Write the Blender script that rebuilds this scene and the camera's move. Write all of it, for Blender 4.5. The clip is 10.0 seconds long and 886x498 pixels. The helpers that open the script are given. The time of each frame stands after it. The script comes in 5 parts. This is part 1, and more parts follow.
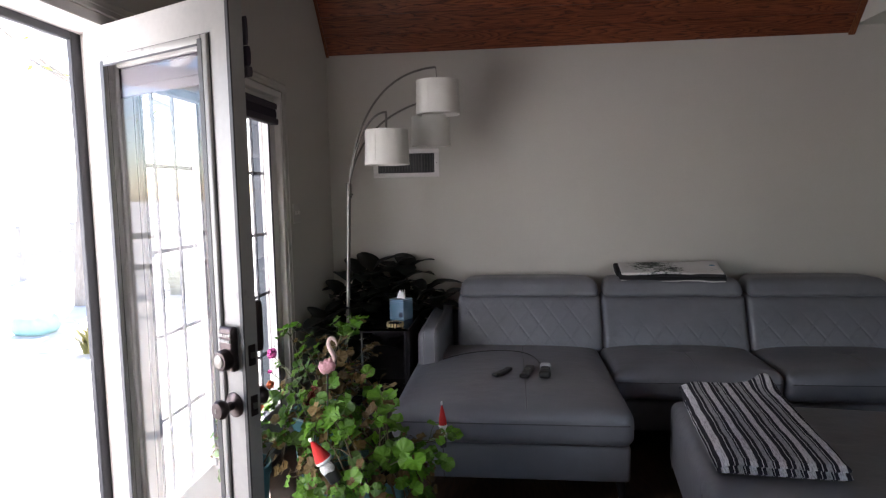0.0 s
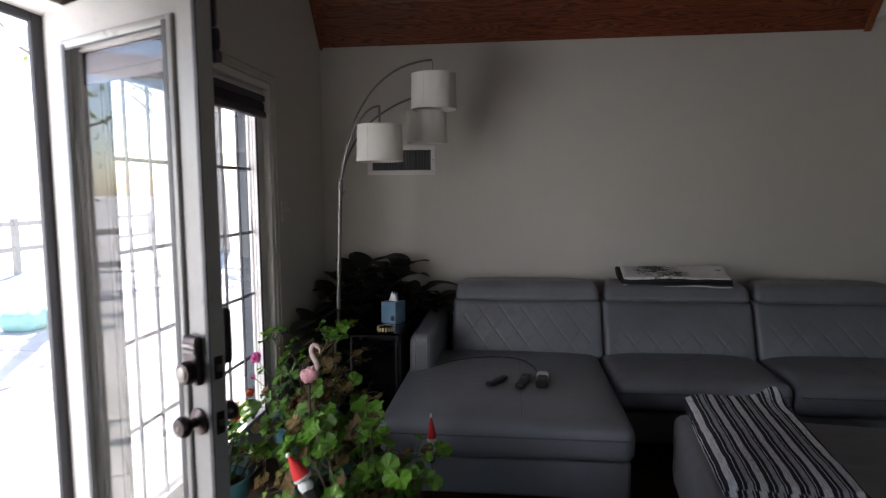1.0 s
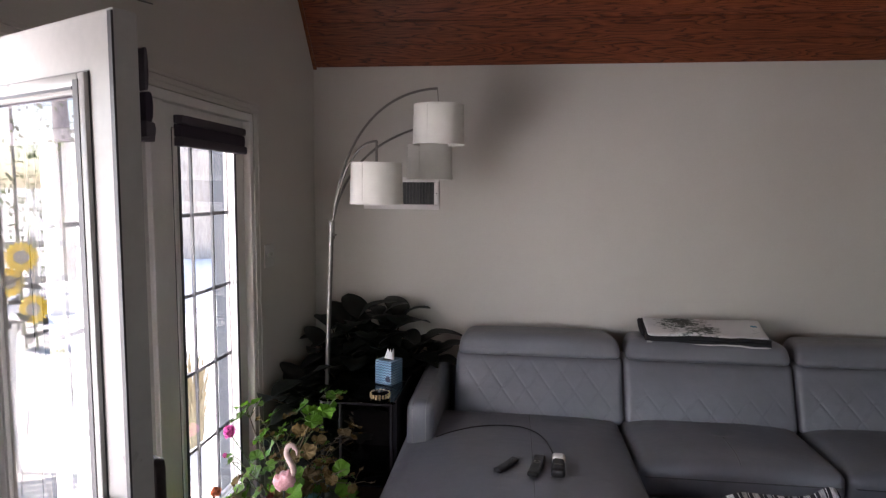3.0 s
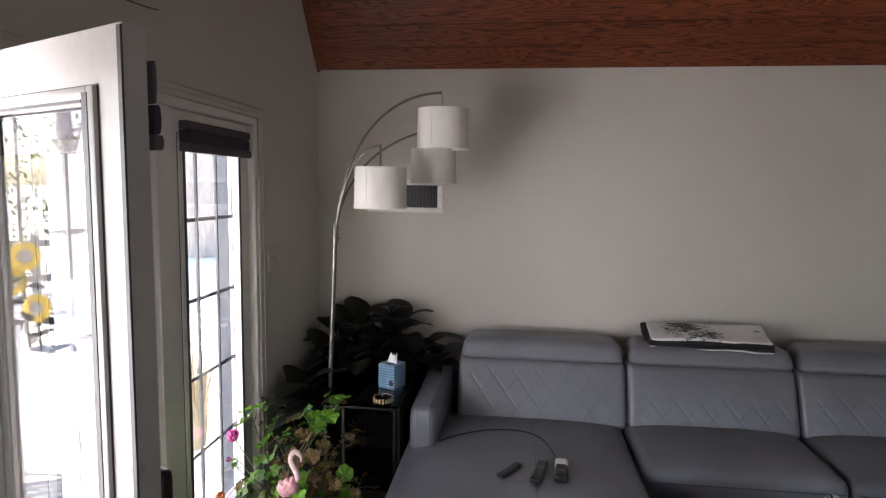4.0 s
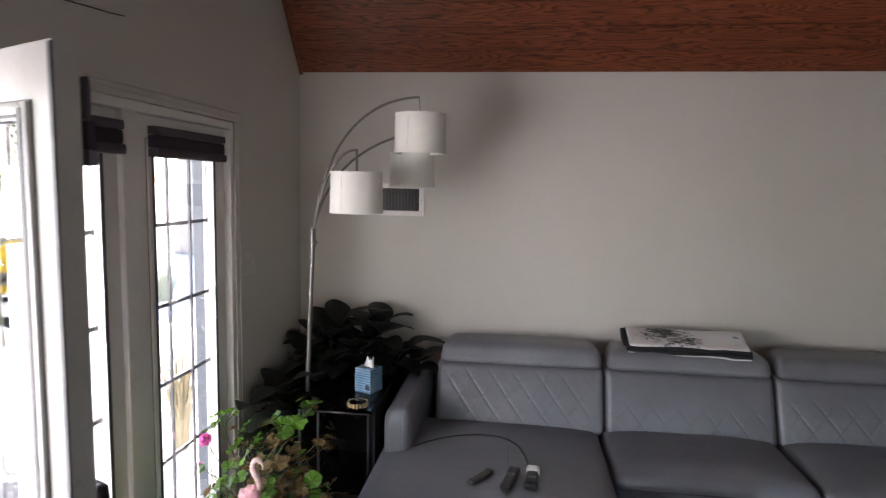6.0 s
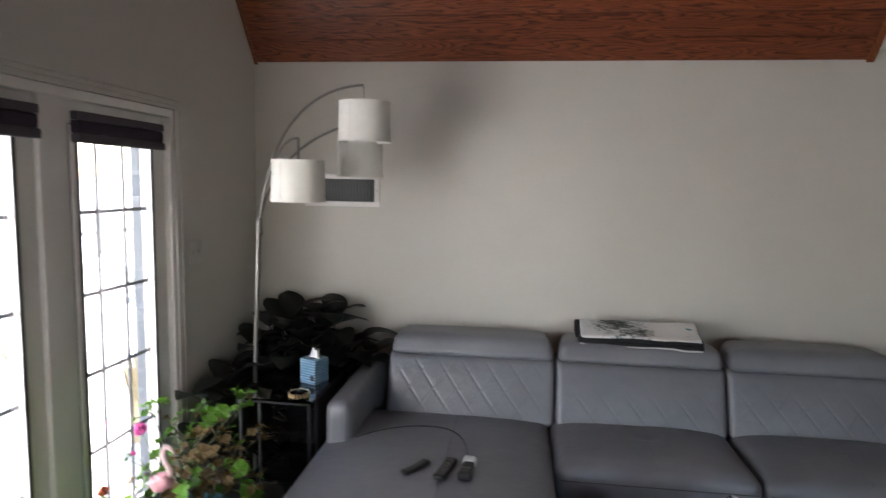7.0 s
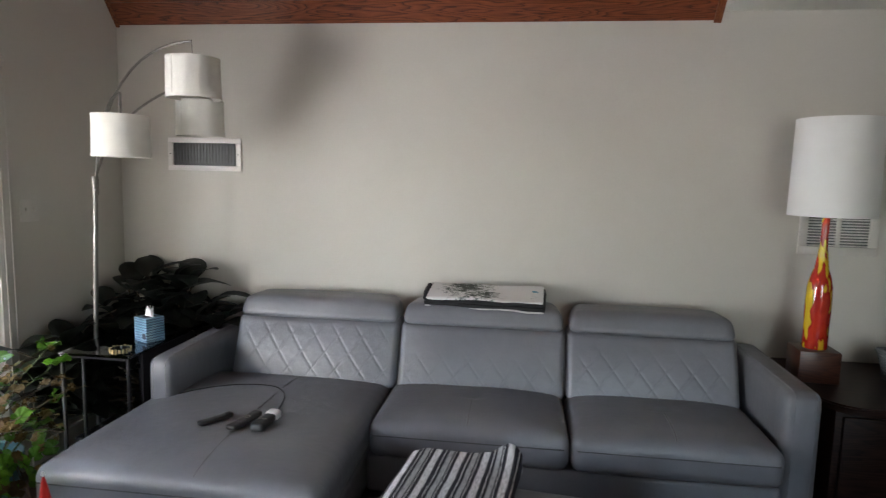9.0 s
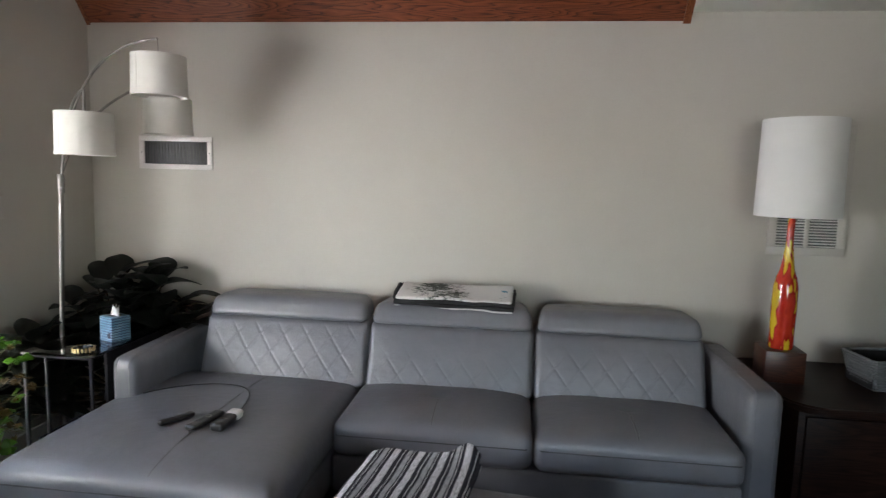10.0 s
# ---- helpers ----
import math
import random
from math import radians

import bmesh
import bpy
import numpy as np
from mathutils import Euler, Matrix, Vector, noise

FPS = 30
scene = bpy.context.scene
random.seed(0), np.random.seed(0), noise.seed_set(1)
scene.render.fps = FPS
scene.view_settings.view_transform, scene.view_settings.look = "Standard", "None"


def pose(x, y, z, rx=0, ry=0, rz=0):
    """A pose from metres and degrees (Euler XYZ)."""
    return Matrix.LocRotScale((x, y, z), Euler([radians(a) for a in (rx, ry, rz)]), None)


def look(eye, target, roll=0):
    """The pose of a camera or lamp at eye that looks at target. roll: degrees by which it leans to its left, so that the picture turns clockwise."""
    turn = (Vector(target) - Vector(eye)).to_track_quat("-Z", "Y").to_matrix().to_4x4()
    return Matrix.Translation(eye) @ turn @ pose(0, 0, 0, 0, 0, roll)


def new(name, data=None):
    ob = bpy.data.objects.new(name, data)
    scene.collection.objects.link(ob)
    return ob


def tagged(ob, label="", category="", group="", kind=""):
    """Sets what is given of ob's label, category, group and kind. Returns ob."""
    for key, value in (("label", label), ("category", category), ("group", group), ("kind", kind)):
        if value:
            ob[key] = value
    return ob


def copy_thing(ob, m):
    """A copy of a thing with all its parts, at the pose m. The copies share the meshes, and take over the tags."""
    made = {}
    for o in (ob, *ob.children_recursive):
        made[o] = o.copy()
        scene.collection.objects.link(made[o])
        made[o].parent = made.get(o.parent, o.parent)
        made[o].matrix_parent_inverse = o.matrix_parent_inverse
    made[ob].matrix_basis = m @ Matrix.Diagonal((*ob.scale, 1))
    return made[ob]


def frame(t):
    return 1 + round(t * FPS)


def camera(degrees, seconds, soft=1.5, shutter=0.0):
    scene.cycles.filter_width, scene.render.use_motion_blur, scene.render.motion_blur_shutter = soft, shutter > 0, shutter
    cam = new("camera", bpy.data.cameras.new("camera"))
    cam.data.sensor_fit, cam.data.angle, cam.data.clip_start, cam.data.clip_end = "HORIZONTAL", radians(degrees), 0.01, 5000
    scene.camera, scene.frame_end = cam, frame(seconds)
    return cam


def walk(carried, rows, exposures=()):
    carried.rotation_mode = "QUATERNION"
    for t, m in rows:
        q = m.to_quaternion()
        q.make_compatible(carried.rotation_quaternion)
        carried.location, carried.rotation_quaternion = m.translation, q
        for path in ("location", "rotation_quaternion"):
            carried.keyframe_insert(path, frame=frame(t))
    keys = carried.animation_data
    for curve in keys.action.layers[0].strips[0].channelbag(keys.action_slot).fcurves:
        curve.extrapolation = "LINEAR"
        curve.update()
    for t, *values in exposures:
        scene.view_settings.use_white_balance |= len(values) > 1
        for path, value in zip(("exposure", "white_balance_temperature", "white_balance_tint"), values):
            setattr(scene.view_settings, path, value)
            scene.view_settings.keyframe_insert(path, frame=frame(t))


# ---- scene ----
cam = camera(72.3, 10.0, soft=1.25, shutter=0.9)
PATH = [
    (0, (0.159, 0.03, 1.432), (-0.06, 2.01, 1.249), -1.1),
    (0.5, (0.171, 0.065, 1.433), (-0.049, 2.044, 1.246), -0.7),
    (1, (0.182, 0.187, 1.436), (-0.042, 2.166, 1.246), -0.4),
    (1.5, (0.173, 0.436, 1.453), (-0.055, 2.414, 1.264), -0.1),
    (2, (0.154, 0.563, 1.476), (-0.071, 2.541, 1.283), 0.1),
    (2.5, (0.136, 0.606, 1.604), (-0.09, 2.584, 1.409), 0.4),
    (4, (0.111, 0.607, 1.703), (-0.122, 2.584, 1.502), 0.8),
    (4.5, (0.112, 0.604, 1.708), (-0.123, 2.58, 1.502), 1.0),
    (5, (0.121, 0.605, 1.729), (-0.114, 2.58, 1.523), 1.1),
    (6.5, (0.352, 0.655, 1.744), (0.109, 2.629, 1.53), 1.2),
    (7, (0.518, 0.689, 1.703), (0.27, 2.662, 1.487), 1.2),
    (7.5, (0.736, 0.726, 1.627), (0.486, 2.699, 1.411), 1.2),
    (8, (0.966, 0.753, 1.573), (0.718, 2.726, 1.354), 1.3),
    (8.5, (1.2, 0.781, 1.553), (0.949, 2.752, 1.327), 1.3),
    (9, (1.361, 0.791, 1.537), (1.109, 2.762, 1.306), 1.4),
    (9.5, (1.428, 0.799, 1.528), (1.177, 2.77, 1.3), 1.4),
    (10, (1.494, 0.813, 1.535), (1.26, 2.786, 1.306), 1.6),
]
EXPOSURES = [(0.0, 2.38, 6540, 18), (0.5, 2.03, 6510, 16), (1.0, 1.78, 6510, 15), (1.5, 1.83, 6510, 17), (2.0, 2.23, 6560, 20), (2.5, 2.53, 6610, 22), (4.0, 2.81, 6710, 19), (5.0, 2.86, 6710, 19), (6.5, 3.06, 6610, 17), (7.0, 3.17, 6580, 13), (7.5, 3.22, 6580, 9), (9.0, 3.52, 6610, 11), (10.0, 3.52, 6610, 11)]
walk(cam, [(t, look(eye, target, roll)) for t, eye, target, roll in PATH], EXPOSURES)

# ---- light ----
world = bpy.data.worlds.new("sky")
scene.world = world
world.use_nodes = True
wn = world.node_tree.nodes
sky = wn.new("ShaderNodeTexSky")
sky.sky_type, sky.sun_disc = "NISHITA", False
sky.sun_elevation, sky.sun_rotation = radians(47), radians(-27)
wn["Background"].inputs[1].default_value = 0.15
world.node_tree.links.new(sky.outputs[0], wn["Background"].inputs[0])


def lamp(name, kind, m, energy, colour=(1, 1, 1), **more):
    data = bpy.data.lights.new(name, kind)
    data.energy, data.color = energy, colour
    if kind == "AREA":
        data.shape, data.size, data.size_y = "RECTANGLE", more["size"], more["size_y"]
    else:
        data.angle = radians(more["angle"])
    ob = new(name, data)
    ob.matrix_world = m
    return ob


lamp("sun", "SUN", look((-2.5, 5.0, 6.0), (0, 0, 0)), 5.0, (1.0, 0.95, 0.88), angle=0.6)
# daylight through the open doorway, from an area lamp outside, out of view
lamp("doorway_daylight", "AREA", look((-2.05, 0.74, 1.24), (0.8, 3.5, 1.15)), 18.0, (0.97, 0.985, 1.0), size=1.25, size_y=1.35)
# added fill lamp behind the camera; no window is known there
lamp("south_fill_lamp", "AREA", look((2.6, -2.78, 1.5), (2.6, 0.0, 1.6)), 2.0, (1.0, 0.97, 0.86), size=1.7, size_y=1.3)


# ---- materials ----
def nodes_of(name):
    m = bpy.data.materials.new(name)
    m.use_nodes = True
    nt = m.node_tree
    return m, nt, nt.nodes, nt.nodes["Principled BSDF"]


def ramp(nt, fac, stops):
    r = nt.nodes.new("ShaderNodeValToRGB")
    while len(r.color_ramp.elements) < len(stops):
        r.color_ramp.elements.new(0.5)
    for e, (p, c) in zip(r.color_ramp.elements, stops):
        e.position, e.color = p, (*c, 1)
    nt.links.new(fac, r.inputs[0])
    return r.outputs[0]


def coords(nt, scale=(1, 1, 1), kind="Object"):
    tc = nt.nodes.new("ShaderNodeTexCoord")
    mp = nt.nodes.new("ShaderNodeMapping")
    mp.inputs["Scale"].default_value = scale
    nt.links.new(tc.outputs[kind], mp.inputs[0])
    return mp.outputs[0]


def noise_tex(nt, vec, scale, detail=4, rough=0.5):
    n = nt.nodes.new("ShaderNodeTexNoise")
    n.inputs["Scale"].default_value, n.inputs["Detail"].default_value, n.inputs["Roughness"].default_value = scale, detail, rough
    nt.links.new(vec, n.inputs["Vector"])
    return n.outputs["Fac"]


def bump(nt, height, strength, distance, bsdf):
    b = nt.nodes.new("ShaderNodeBump")
    b.inputs["Strength"].default_value, b.inputs["Distance"].default_value = strength, distance
    nt.links.new(height, b.inputs["Height"])
    nt.links.new(b.outputs[0], bsdf.inputs["Normal"])


def vary(name, dark, light, rough=0.6, scale=8.0, metal=0.0, fine=120.0, relief=0.15, depth=0.002, stretch=(1, 1, 1), random_tint=0.0, gloss_var=0.1):
    """Two scales of variation in colour, roughness and relief."""
    m, nt, ns, b = nodes_of(name)
    v = coords(nt, stretch)
    big, small = noise_tex(nt, v, scale, 5, 0.6), noise_tex(nt, v, fine, 3)
    mix = ns.new("ShaderNodeMath")
    mix.operation = "MULTIPLY_ADD"
    nt.links.new(small, mix.inputs[0])
    mix.inputs[1].default_value = 0.35
    sub = ns.new("ShaderNodeMath")
    sub.operation = "MULTIPLY"
    sub.inputs[1].default_value = 0.65
    nt.links.new(big, sub.inputs[0])
    nt.links.new(sub.outputs[0], mix.inputs[2])
    col = ramp(nt, mix.outputs[0], [(0.3, dark), (0.7, light)])
    if random_tint:
        oi = ns.new("ShaderNodeObjectInfo")
        hs = ns.new("ShaderNodeHueSaturation")
        mr = ns.new("ShaderNodeMapRange")
        mr.inputs[3].default_value, mr.inputs[4].default_value = 1 - random_tint, 1 + random_tint
        nt.links.new(oi.outputs["Random"], mr.inputs[0])
        nt.links.new(mr.outputs[0], hs.inputs["Value"])
        nt.links.new(col, hs.inputs["Color"])
        col = hs.outputs[0]
    nt.links.new(col, b.inputs["Base Color"])
    mr = ns.new("ShaderNodeMapRange")
    mr.inputs[3].default_value, mr.inputs[4].default_value = rough - gloss_var, rough + gloss_var
    nt.links.new(big, mr.inputs[0])
    nt.links.new(mr.outputs[0], b.inputs["Roughness"])
    b.inputs["Metallic"].default_value = metal
    bump(nt, small, relief, depth, b)
    return m


def wood(name, dark, mid, light, axis, rough=0.45, scale=1.0):
    """Flat-sawn grain: rings bent by noise, drawn out along one axis, each board different."""
    m, nt, ns, b = nodes_of(name)
    st = [5.5, 5.5, 5.5]
    st[axis] = 0.55
    v = coords(nt, [a * scale for a in st])
    oi = ns.new("ShaderNodeObjectInfo")
    geo = ns.new("ShaderNodeNewGeometry")
    add = ns.new("ShaderNodeVectorMath")
    add.operation = "MULTIPLY_ADD"
    add.inputs[1].default_value = (37, 23, 11)
    comb = ns.new("ShaderNodeCombineXYZ")
    for i in range(3):
        nt.links.new(geo.outputs["Random Per Island"], comb.inputs[i])
    nt.links.new(comb.outputs[0], add.inputs[0])
    nt.links.new(v, add.inputs[2])
    n = noise_tex(nt, add.outputs[0], 1.6, 3, 0.45)
    w = ns.new("ShaderNodeMath")
    w.operation = "MULTIPLY"
    w.inputs[1].default_value = 20.0
    nt.links.new(n, w.inputs[0])
    fr = ns.new("ShaderNodeMath")
    fr.operation = "FRACT"
    nt.links.new(w.outputs[0], fr.inputs[0])
    col = ramp(nt, fr.outputs[0], [(0.0, dark), (0.22, mid), (0.75, light), (1.0, mid)])
    fine = noise_tex(nt, v, 38, 3, 0.6)
    mx = ns.new("ShaderNodeMix")
    mx.data_type, mx.blend_type = "RGBA", "MULTIPLY"
    mx.inputs["Factor"].default_value = 0.5
    nt.links.new(col, mx.inputs["A"])
    nt.links.new(ramp(nt, fine, [(0.3, (0.55, 0.5, 0.45)), (0.65, (1, 1, 1))]), mx.inputs["B"])
    hs = ns.new("ShaderNodeHueSaturation")
    mr = ns.new("ShaderNodeMapRange")
    mr.inputs[3].default_value, mr.inputs[4].default_value = 0.8, 1.15
    nt.links.new(geo.outputs["Random Per Island"], mr.inputs[0])
    nt.links.new(mr.outputs[0], hs.inputs["Value"])
    nt.links.new(mx.outputs["Result"], hs.inputs["Color"])
    nt.links.new(hs.outputs[0], b.inputs["Base Color"])
    b.inputs["Roughness"].default_value = rough
    bump(nt, fine, 0.12, 0.001, b)
    return m


def glass(name, tint=(1, 1, 1), rough=0.0):
    m, nt, ns, b = nodes_of(name)
    b.inputs["Base Color"].default_value = (*tint, 1)
    b.inputs["Roughness"].default_value, b.inputs["IOR"].default_value = rough, 1.5
    b.inputs["Transmission Weight"].default_value = 1.0
    return m


def plain(name, colour, rough=0.5, metal=0.0):
    m, nt, ns, b = nodes_of(name)
    b.inputs["Base Color"].default_value = (*colour, 1)
    b.inputs["Roughness"].default_value, b.inputs["Metallic"].default_value = rough, metal
    return m


M_WALL = vary("wall_paint", (0.50, 0.475, 0.43), (0.55, 0.525, 0.48), 0.75, 1.3, fine=160, relief=0.25, depth=0.0015)
# unseen walls: colour darkened so less light bounces onto the west wall
M_UNSEEN_WALL = vary("unseen_wall_darkened", (0.19, 0.175, 0.16), (0.23, 0.215, 0.195), 0.75, 1.3, fine=160, relief=0.25, depth=0.0015)
M_CEIL = vary("ceiling_paint", (0.72, 0.71, 0.66), (0.77, 0.76, 0.71), 0.8, 1.5, fine=140, relief=0.25)
M_TRIM = vary("painted_trim", (0.66, 0.63, 0.61), (0.73, 0.70, 0.68), 0.4, 5, fine=60, relief=0.08)
M_CASING = vary("painted_casing", (0.50, 0.475, 0.44), (0.55, 0.525, 0.49), 0.5, 4, fine=60, relief=0.1)
# white door leaf: base colour darkened to offset too much light on it
M_DOOR = vary("darkened_door_paint", (0.36, 0.35, 0.335), (0.43, 0.42, 0.40), 0.30, 4, fine=50, relief=0.12)
M_GASKET = vary("dark_weatherstrip", (0.03, 0.03, 0.035), (0.06, 0.06, 0.065), 0.5, 12)
M_JAMB = vary("grey_metal_jamb", (0.020, 0.021, 0.026), (0.036, 0.037, 0.044), 0.55, 6)
M_BRONZE = vary("aged_bronze", (0.045, 0.035, 0.035), (0.09, 0.07, 0.07), 0.32, 20, metal=0.85)
M_STEEL = vary("brushed_steel", (0.20, 0.190, 0.178), (0.275, 0.264, 0.248), 0.38, 12, metal=1.0, fine=50, relief=0.0, depth=0.0005, gloss_var=0.03)
M_GLASS = glass("window_glass")
M_MUNTIN = vary("dark_muntin", (0.05, 0.055, 0.06), (0.09, 0.09, 0.1), 0.5, 20)
M_PINE = wood("stained_pine", (0.048, 0.011, 0.005), (0.165, 0.041, 0.016), (0.25, 0.074, 0.029), 0, 0.42, 1.15)
def leather(name, dark, light):
    """Finished hide: fine grain, soft creases and uneven sheen."""
    m = vary(name, dark, light, 0.41, 3.5, fine=420, relief=0.35, depth=0.0012, gloss_var=0.09)
    nt, ns = m.node_tree, m.node_tree.nodes
    b = ns["Principled BSDF"]
    b.inputs["Specular IOR Level"].default_value = 0.82
    grain = ns["Bump"]
    crease = ns.new("ShaderNodeBump")
    crease.inputs["Strength"].default_value, crease.inputs["Distance"].default_value = 0.34, 0.012
    nt.links.new(noise_tex(nt, coords(nt, (1.0, 1.5, 1.0)), 13, 3, 0.5), crease.inputs["Height"])
    nt.links.new(crease.outputs[0], grain.inputs["Normal"])
    return m


M_LEATHER = leather("grey_leather", (0.116, 0.120, 0.138), (0.176, 0.178, 0.200))
M_SEAM = vary("grey_seam_thread", (0.065, 0.067, 0.070), (0.09, 0.09, 0.094), 0.8, 60)
M_STITCH = vary("pale_stitching", (0.20, 0.20, 0.205), (0.27, 0.27, 0.275), 0.7, 90)
M_FLOOR = wood("dark_floor_wood", (0.022, 0.013, 0.009), (0.045, 0.026, 0.017), (0.07, 0.04, 0.026), 1, 0.35, 0.8)
M_SHADE = vary("white_lamp_linen", (0.68, 0.66, 0.61), (0.76, 0.74, 0.69), 0.85, 14, fine=500, relief=0.4)
M_BLIND_A = vary("plum_blind_cloth", (0.060, 0.050, 0.062), (0.085, 0.072, 0.086), 0.85, 20, fine=300, relief=0.4)
M_BLIND_B = vary("deep_plum_blind_cloth", (0.022, 0.014, 0.026), (0.034, 0.024, 0.04), 0.85, 20, fine=300, relief=0.4)
M_DARKWOOD = wood("dark_table_wood", (0.010, 0.0045, 0.004), (0.018, 0.008, 0.006), (0.030, 0.014, 0.010), 0, 0.42)
M_DARKWOOD.node_tree.nodes["Principled BSDF"].inputs["Specular IOR Level"].default_value = 0.12
M_BLOCKWOOD = wood("reddish_block_wood", (0.025, 0.007, 0.004), (0.050, 0.015, 0.008), (0.075, 0.024, 0.012), 0, 0.35)
M_BLACK = vary("black_plastic", (0.012, 0.012, 0.013), (0.025, 0.025, 0.027), 0.38, 30)
M_PATIO = vary("pale_patio_stone", (0.44, 0.43, 0.41), (0.56, 0.55, 0.53), 0.8, 2, fine=40, relief=0.5, random_tint=0.1)


# ---- builders ----
def part(name, bm, material, parent=None, label="", smooth=True, m=None):
    """Links a bmesh as one mesh object under a thing or under a part."""
    me = bpy.data.meshes.new(name)
    bm.normal_update()
    bm.to_mesh(me)
    bm.free()
    for mat in (material if isinstance(material, (list, tuple)) else [material]):
        me.materials.append(mat)
    if smooth:
        for p in me.polygons:
            p.use_smooth = True
        me.set_sharp_from_angle(angle=radians(40))
    ob = new(name, me)
    if parent:
        ob.parent = parent
    if m is not None:
        ob.matrix_basis = m
    if label:
        tagged(ob, label)
    return ob


def thing(name, m, label, category, group="", kind=""):
    """An Empty at the base of a thing with parts."""
    ob = new(name)
    ob.empty_display_size = 0.1
    ob.matrix_basis = m
    return tagged(ob, label, category, group, kind)


def box(bm, lo, hi, bevel=0.0, seg=2, mat=0):
    c = [(a + b) / 2 for a, b in zip(lo, hi)]
    d = [abs(b - a) for a, b in zip(lo, hi)]
    r = bmesh.ops.create_cube(bm, size=1, matrix=Matrix.Translation(c) @ Matrix.Diagonal((*d, 1)))
    fs = {f for v in r["verts"] for f in v.link_faces}
    for f in fs:
        f.material_index = mat
    if bevel:
        es = list({e for v in r["verts"] for e in v.link_edges})
        out = bmesh.ops.bevel(bm, geom=es, offset=bevel, segments=seg, affect="EDGES", profile=0.5)
        for f in out["faces"]:
            f.material_index = mat
    return bm


def boxes(*specs, bevel=0.0, seg=2):
    bm = bmesh.new()
    for lo, hi in specs:
        box(bm, lo, hi, bevel, seg)
    return bm


def lathe(profile, n=32, bm=None, at=(0, 0, 0), closed=False):
    """Turns (radius, height) pairs about z."""
    bm = bm or bmesh.new()
    rings = [[bm.verts.new((at[0] + r * math.cos(2 * math.pi * i / n), at[1] + r * math.sin(2 * math.pi * i / n), at[2] + z)) for i in range(n)] for r, z in profile]
    pairs = list(zip(rings, rings[1:])) + ([(rings[-1], rings[0])] if closed else [])
    for a, b in pairs:
        for i in range(n):
            bm.faces.new((a[i], a[(i + 1) % n], b[(i + 1) % n], b[i]))
    if not closed:
        bm.faces.new(rings[0][::-1])
        bm.faces.new(rings[-1])
    return bm


def tube(points, radius, n=8, bm=None, taper=None):
    """A round bar along a line of points."""
    bm = bm or bmesh.new()
    pts = [Vector(p) for p in points]
    rings, side = [], Vector((0.31, 0.17, 0.93))
    for k, p in enumerate(pts):
        t = (pts[min(k + 1, len(pts) - 1)] - pts[max(k - 1, 0)]).normalized()
        u = t.cross(side)
        if u.length < 0.05:
            u = t.cross(Vector((1, 0, 0)))
        u.normalize()
        w = t.cross(u)
        r = radius if taper is None else radius + (taper - radius) * k / (len(pts) - 1)
        rings.append([bm.verts.new(p + r * (math.cos(2 * math.pi * i / n) * u + math.sin(2 * math.pi * i / n) * w)) for i in range(n)])
    for a, b in zip(rings, rings[1:]):
        for i in range(n):
            bm.faces.new((a[i], a[(i + 1) % n], b[(i + 1) % n], b[i]))
    bm.faces.new(rings[0][::-1])
    bm.faces.new(rings[-1])
    return bm


def bezier(p, n=16):
    """Points along a cubic through four handles."""
    a, b, c, d = [Vector(q) for q in p]
    return [(1 - t) ** 3 * a + 3 * (1 - t) ** 2 * t * b + 3 * (1 - t) * t * t * c + t ** 3 * d for t in [i / n for i in range(n + 1)]]


def cushion(size, radius, res=(24, 16, 6), shape=None):
    """A padded block, centred, with rounded edges; shape(v, n) moves its points."""
    bm = bmesh.new()
    hx, hy, hz = [s / 2 for s in size]
    verts = {}

    def vert(i, j, k):
        key = (i, j, k)
        if key not in verts:
            p = Vector((-hx + 2 * hx * i / res[0], -hy + 2 * hy * j / res[1], -hz + 2 * hz * k / res[2]))
            q = Vector([max(-h + radius, min(h - radius, c)) for c, h in zip(p, (hx, hy, hz))])
            d = p - q
            n = d.normalized() if d.length > 1e-6 else Vector((0, 0, 0))
            if d.length > 1e-6:
                p = q + n * radius
            verts[key] = bm.verts.new(shape(p, n) if shape else p)
        return verts[key]

    X, Y, Z = res
    for i in range(X):
        for j in range(Y):
            bm.faces.new([vert(*q) for q in ((i, j, Z), (i + 1, j, Z), (i + 1, j + 1, Z), (i, j + 1, Z))])
            bm.faces.new([vert(*q) for q in ((i, j + 1, 0), (i + 1, j + 1, 0), (i + 1, j, 0), (i, j, 0))])
    for i in range(X):
        for k in range(Z):
            bm.faces.new([vert(*q) for q in ((i, 0, k), (i + 1, 0, k), (i + 1, 0, k + 1), (i, 0, k + 1))])
            bm.faces.new([vert(*q) for q in ((i, Y, k + 1), (i + 1, Y, k + 1), (i + 1, Y, k), (i, Y, k))])
    for j in range(Y):
        for k in range(Z):
            bm.faces.new([vert(*q) for q in ((0, j, k + 1), (0, j + 1, k + 1), (0, j + 1, k), (0, j, k))])
            bm.faces.new([vert(*q) for q in ((X, j, k), (X, j + 1, k), (X, j + 1, k + 1), (X, j, k + 1))])
    return bm


# ---- the room ----
WX, NY = -1.12, 4.31          # room faces of the west and north walls
EDGE, SLOPE = 2.41, 1.28      # the wood slope's foot on the north wall, and its rise
CHEEK = 2.38                  # where the vault ends and the flat ceiling starts
FLAT = 2.46
OPEN_Y0, OPEN_Y1, OPEN_Z = 1.27, 3.425, 2.02   # the glazed door unit in the west wall

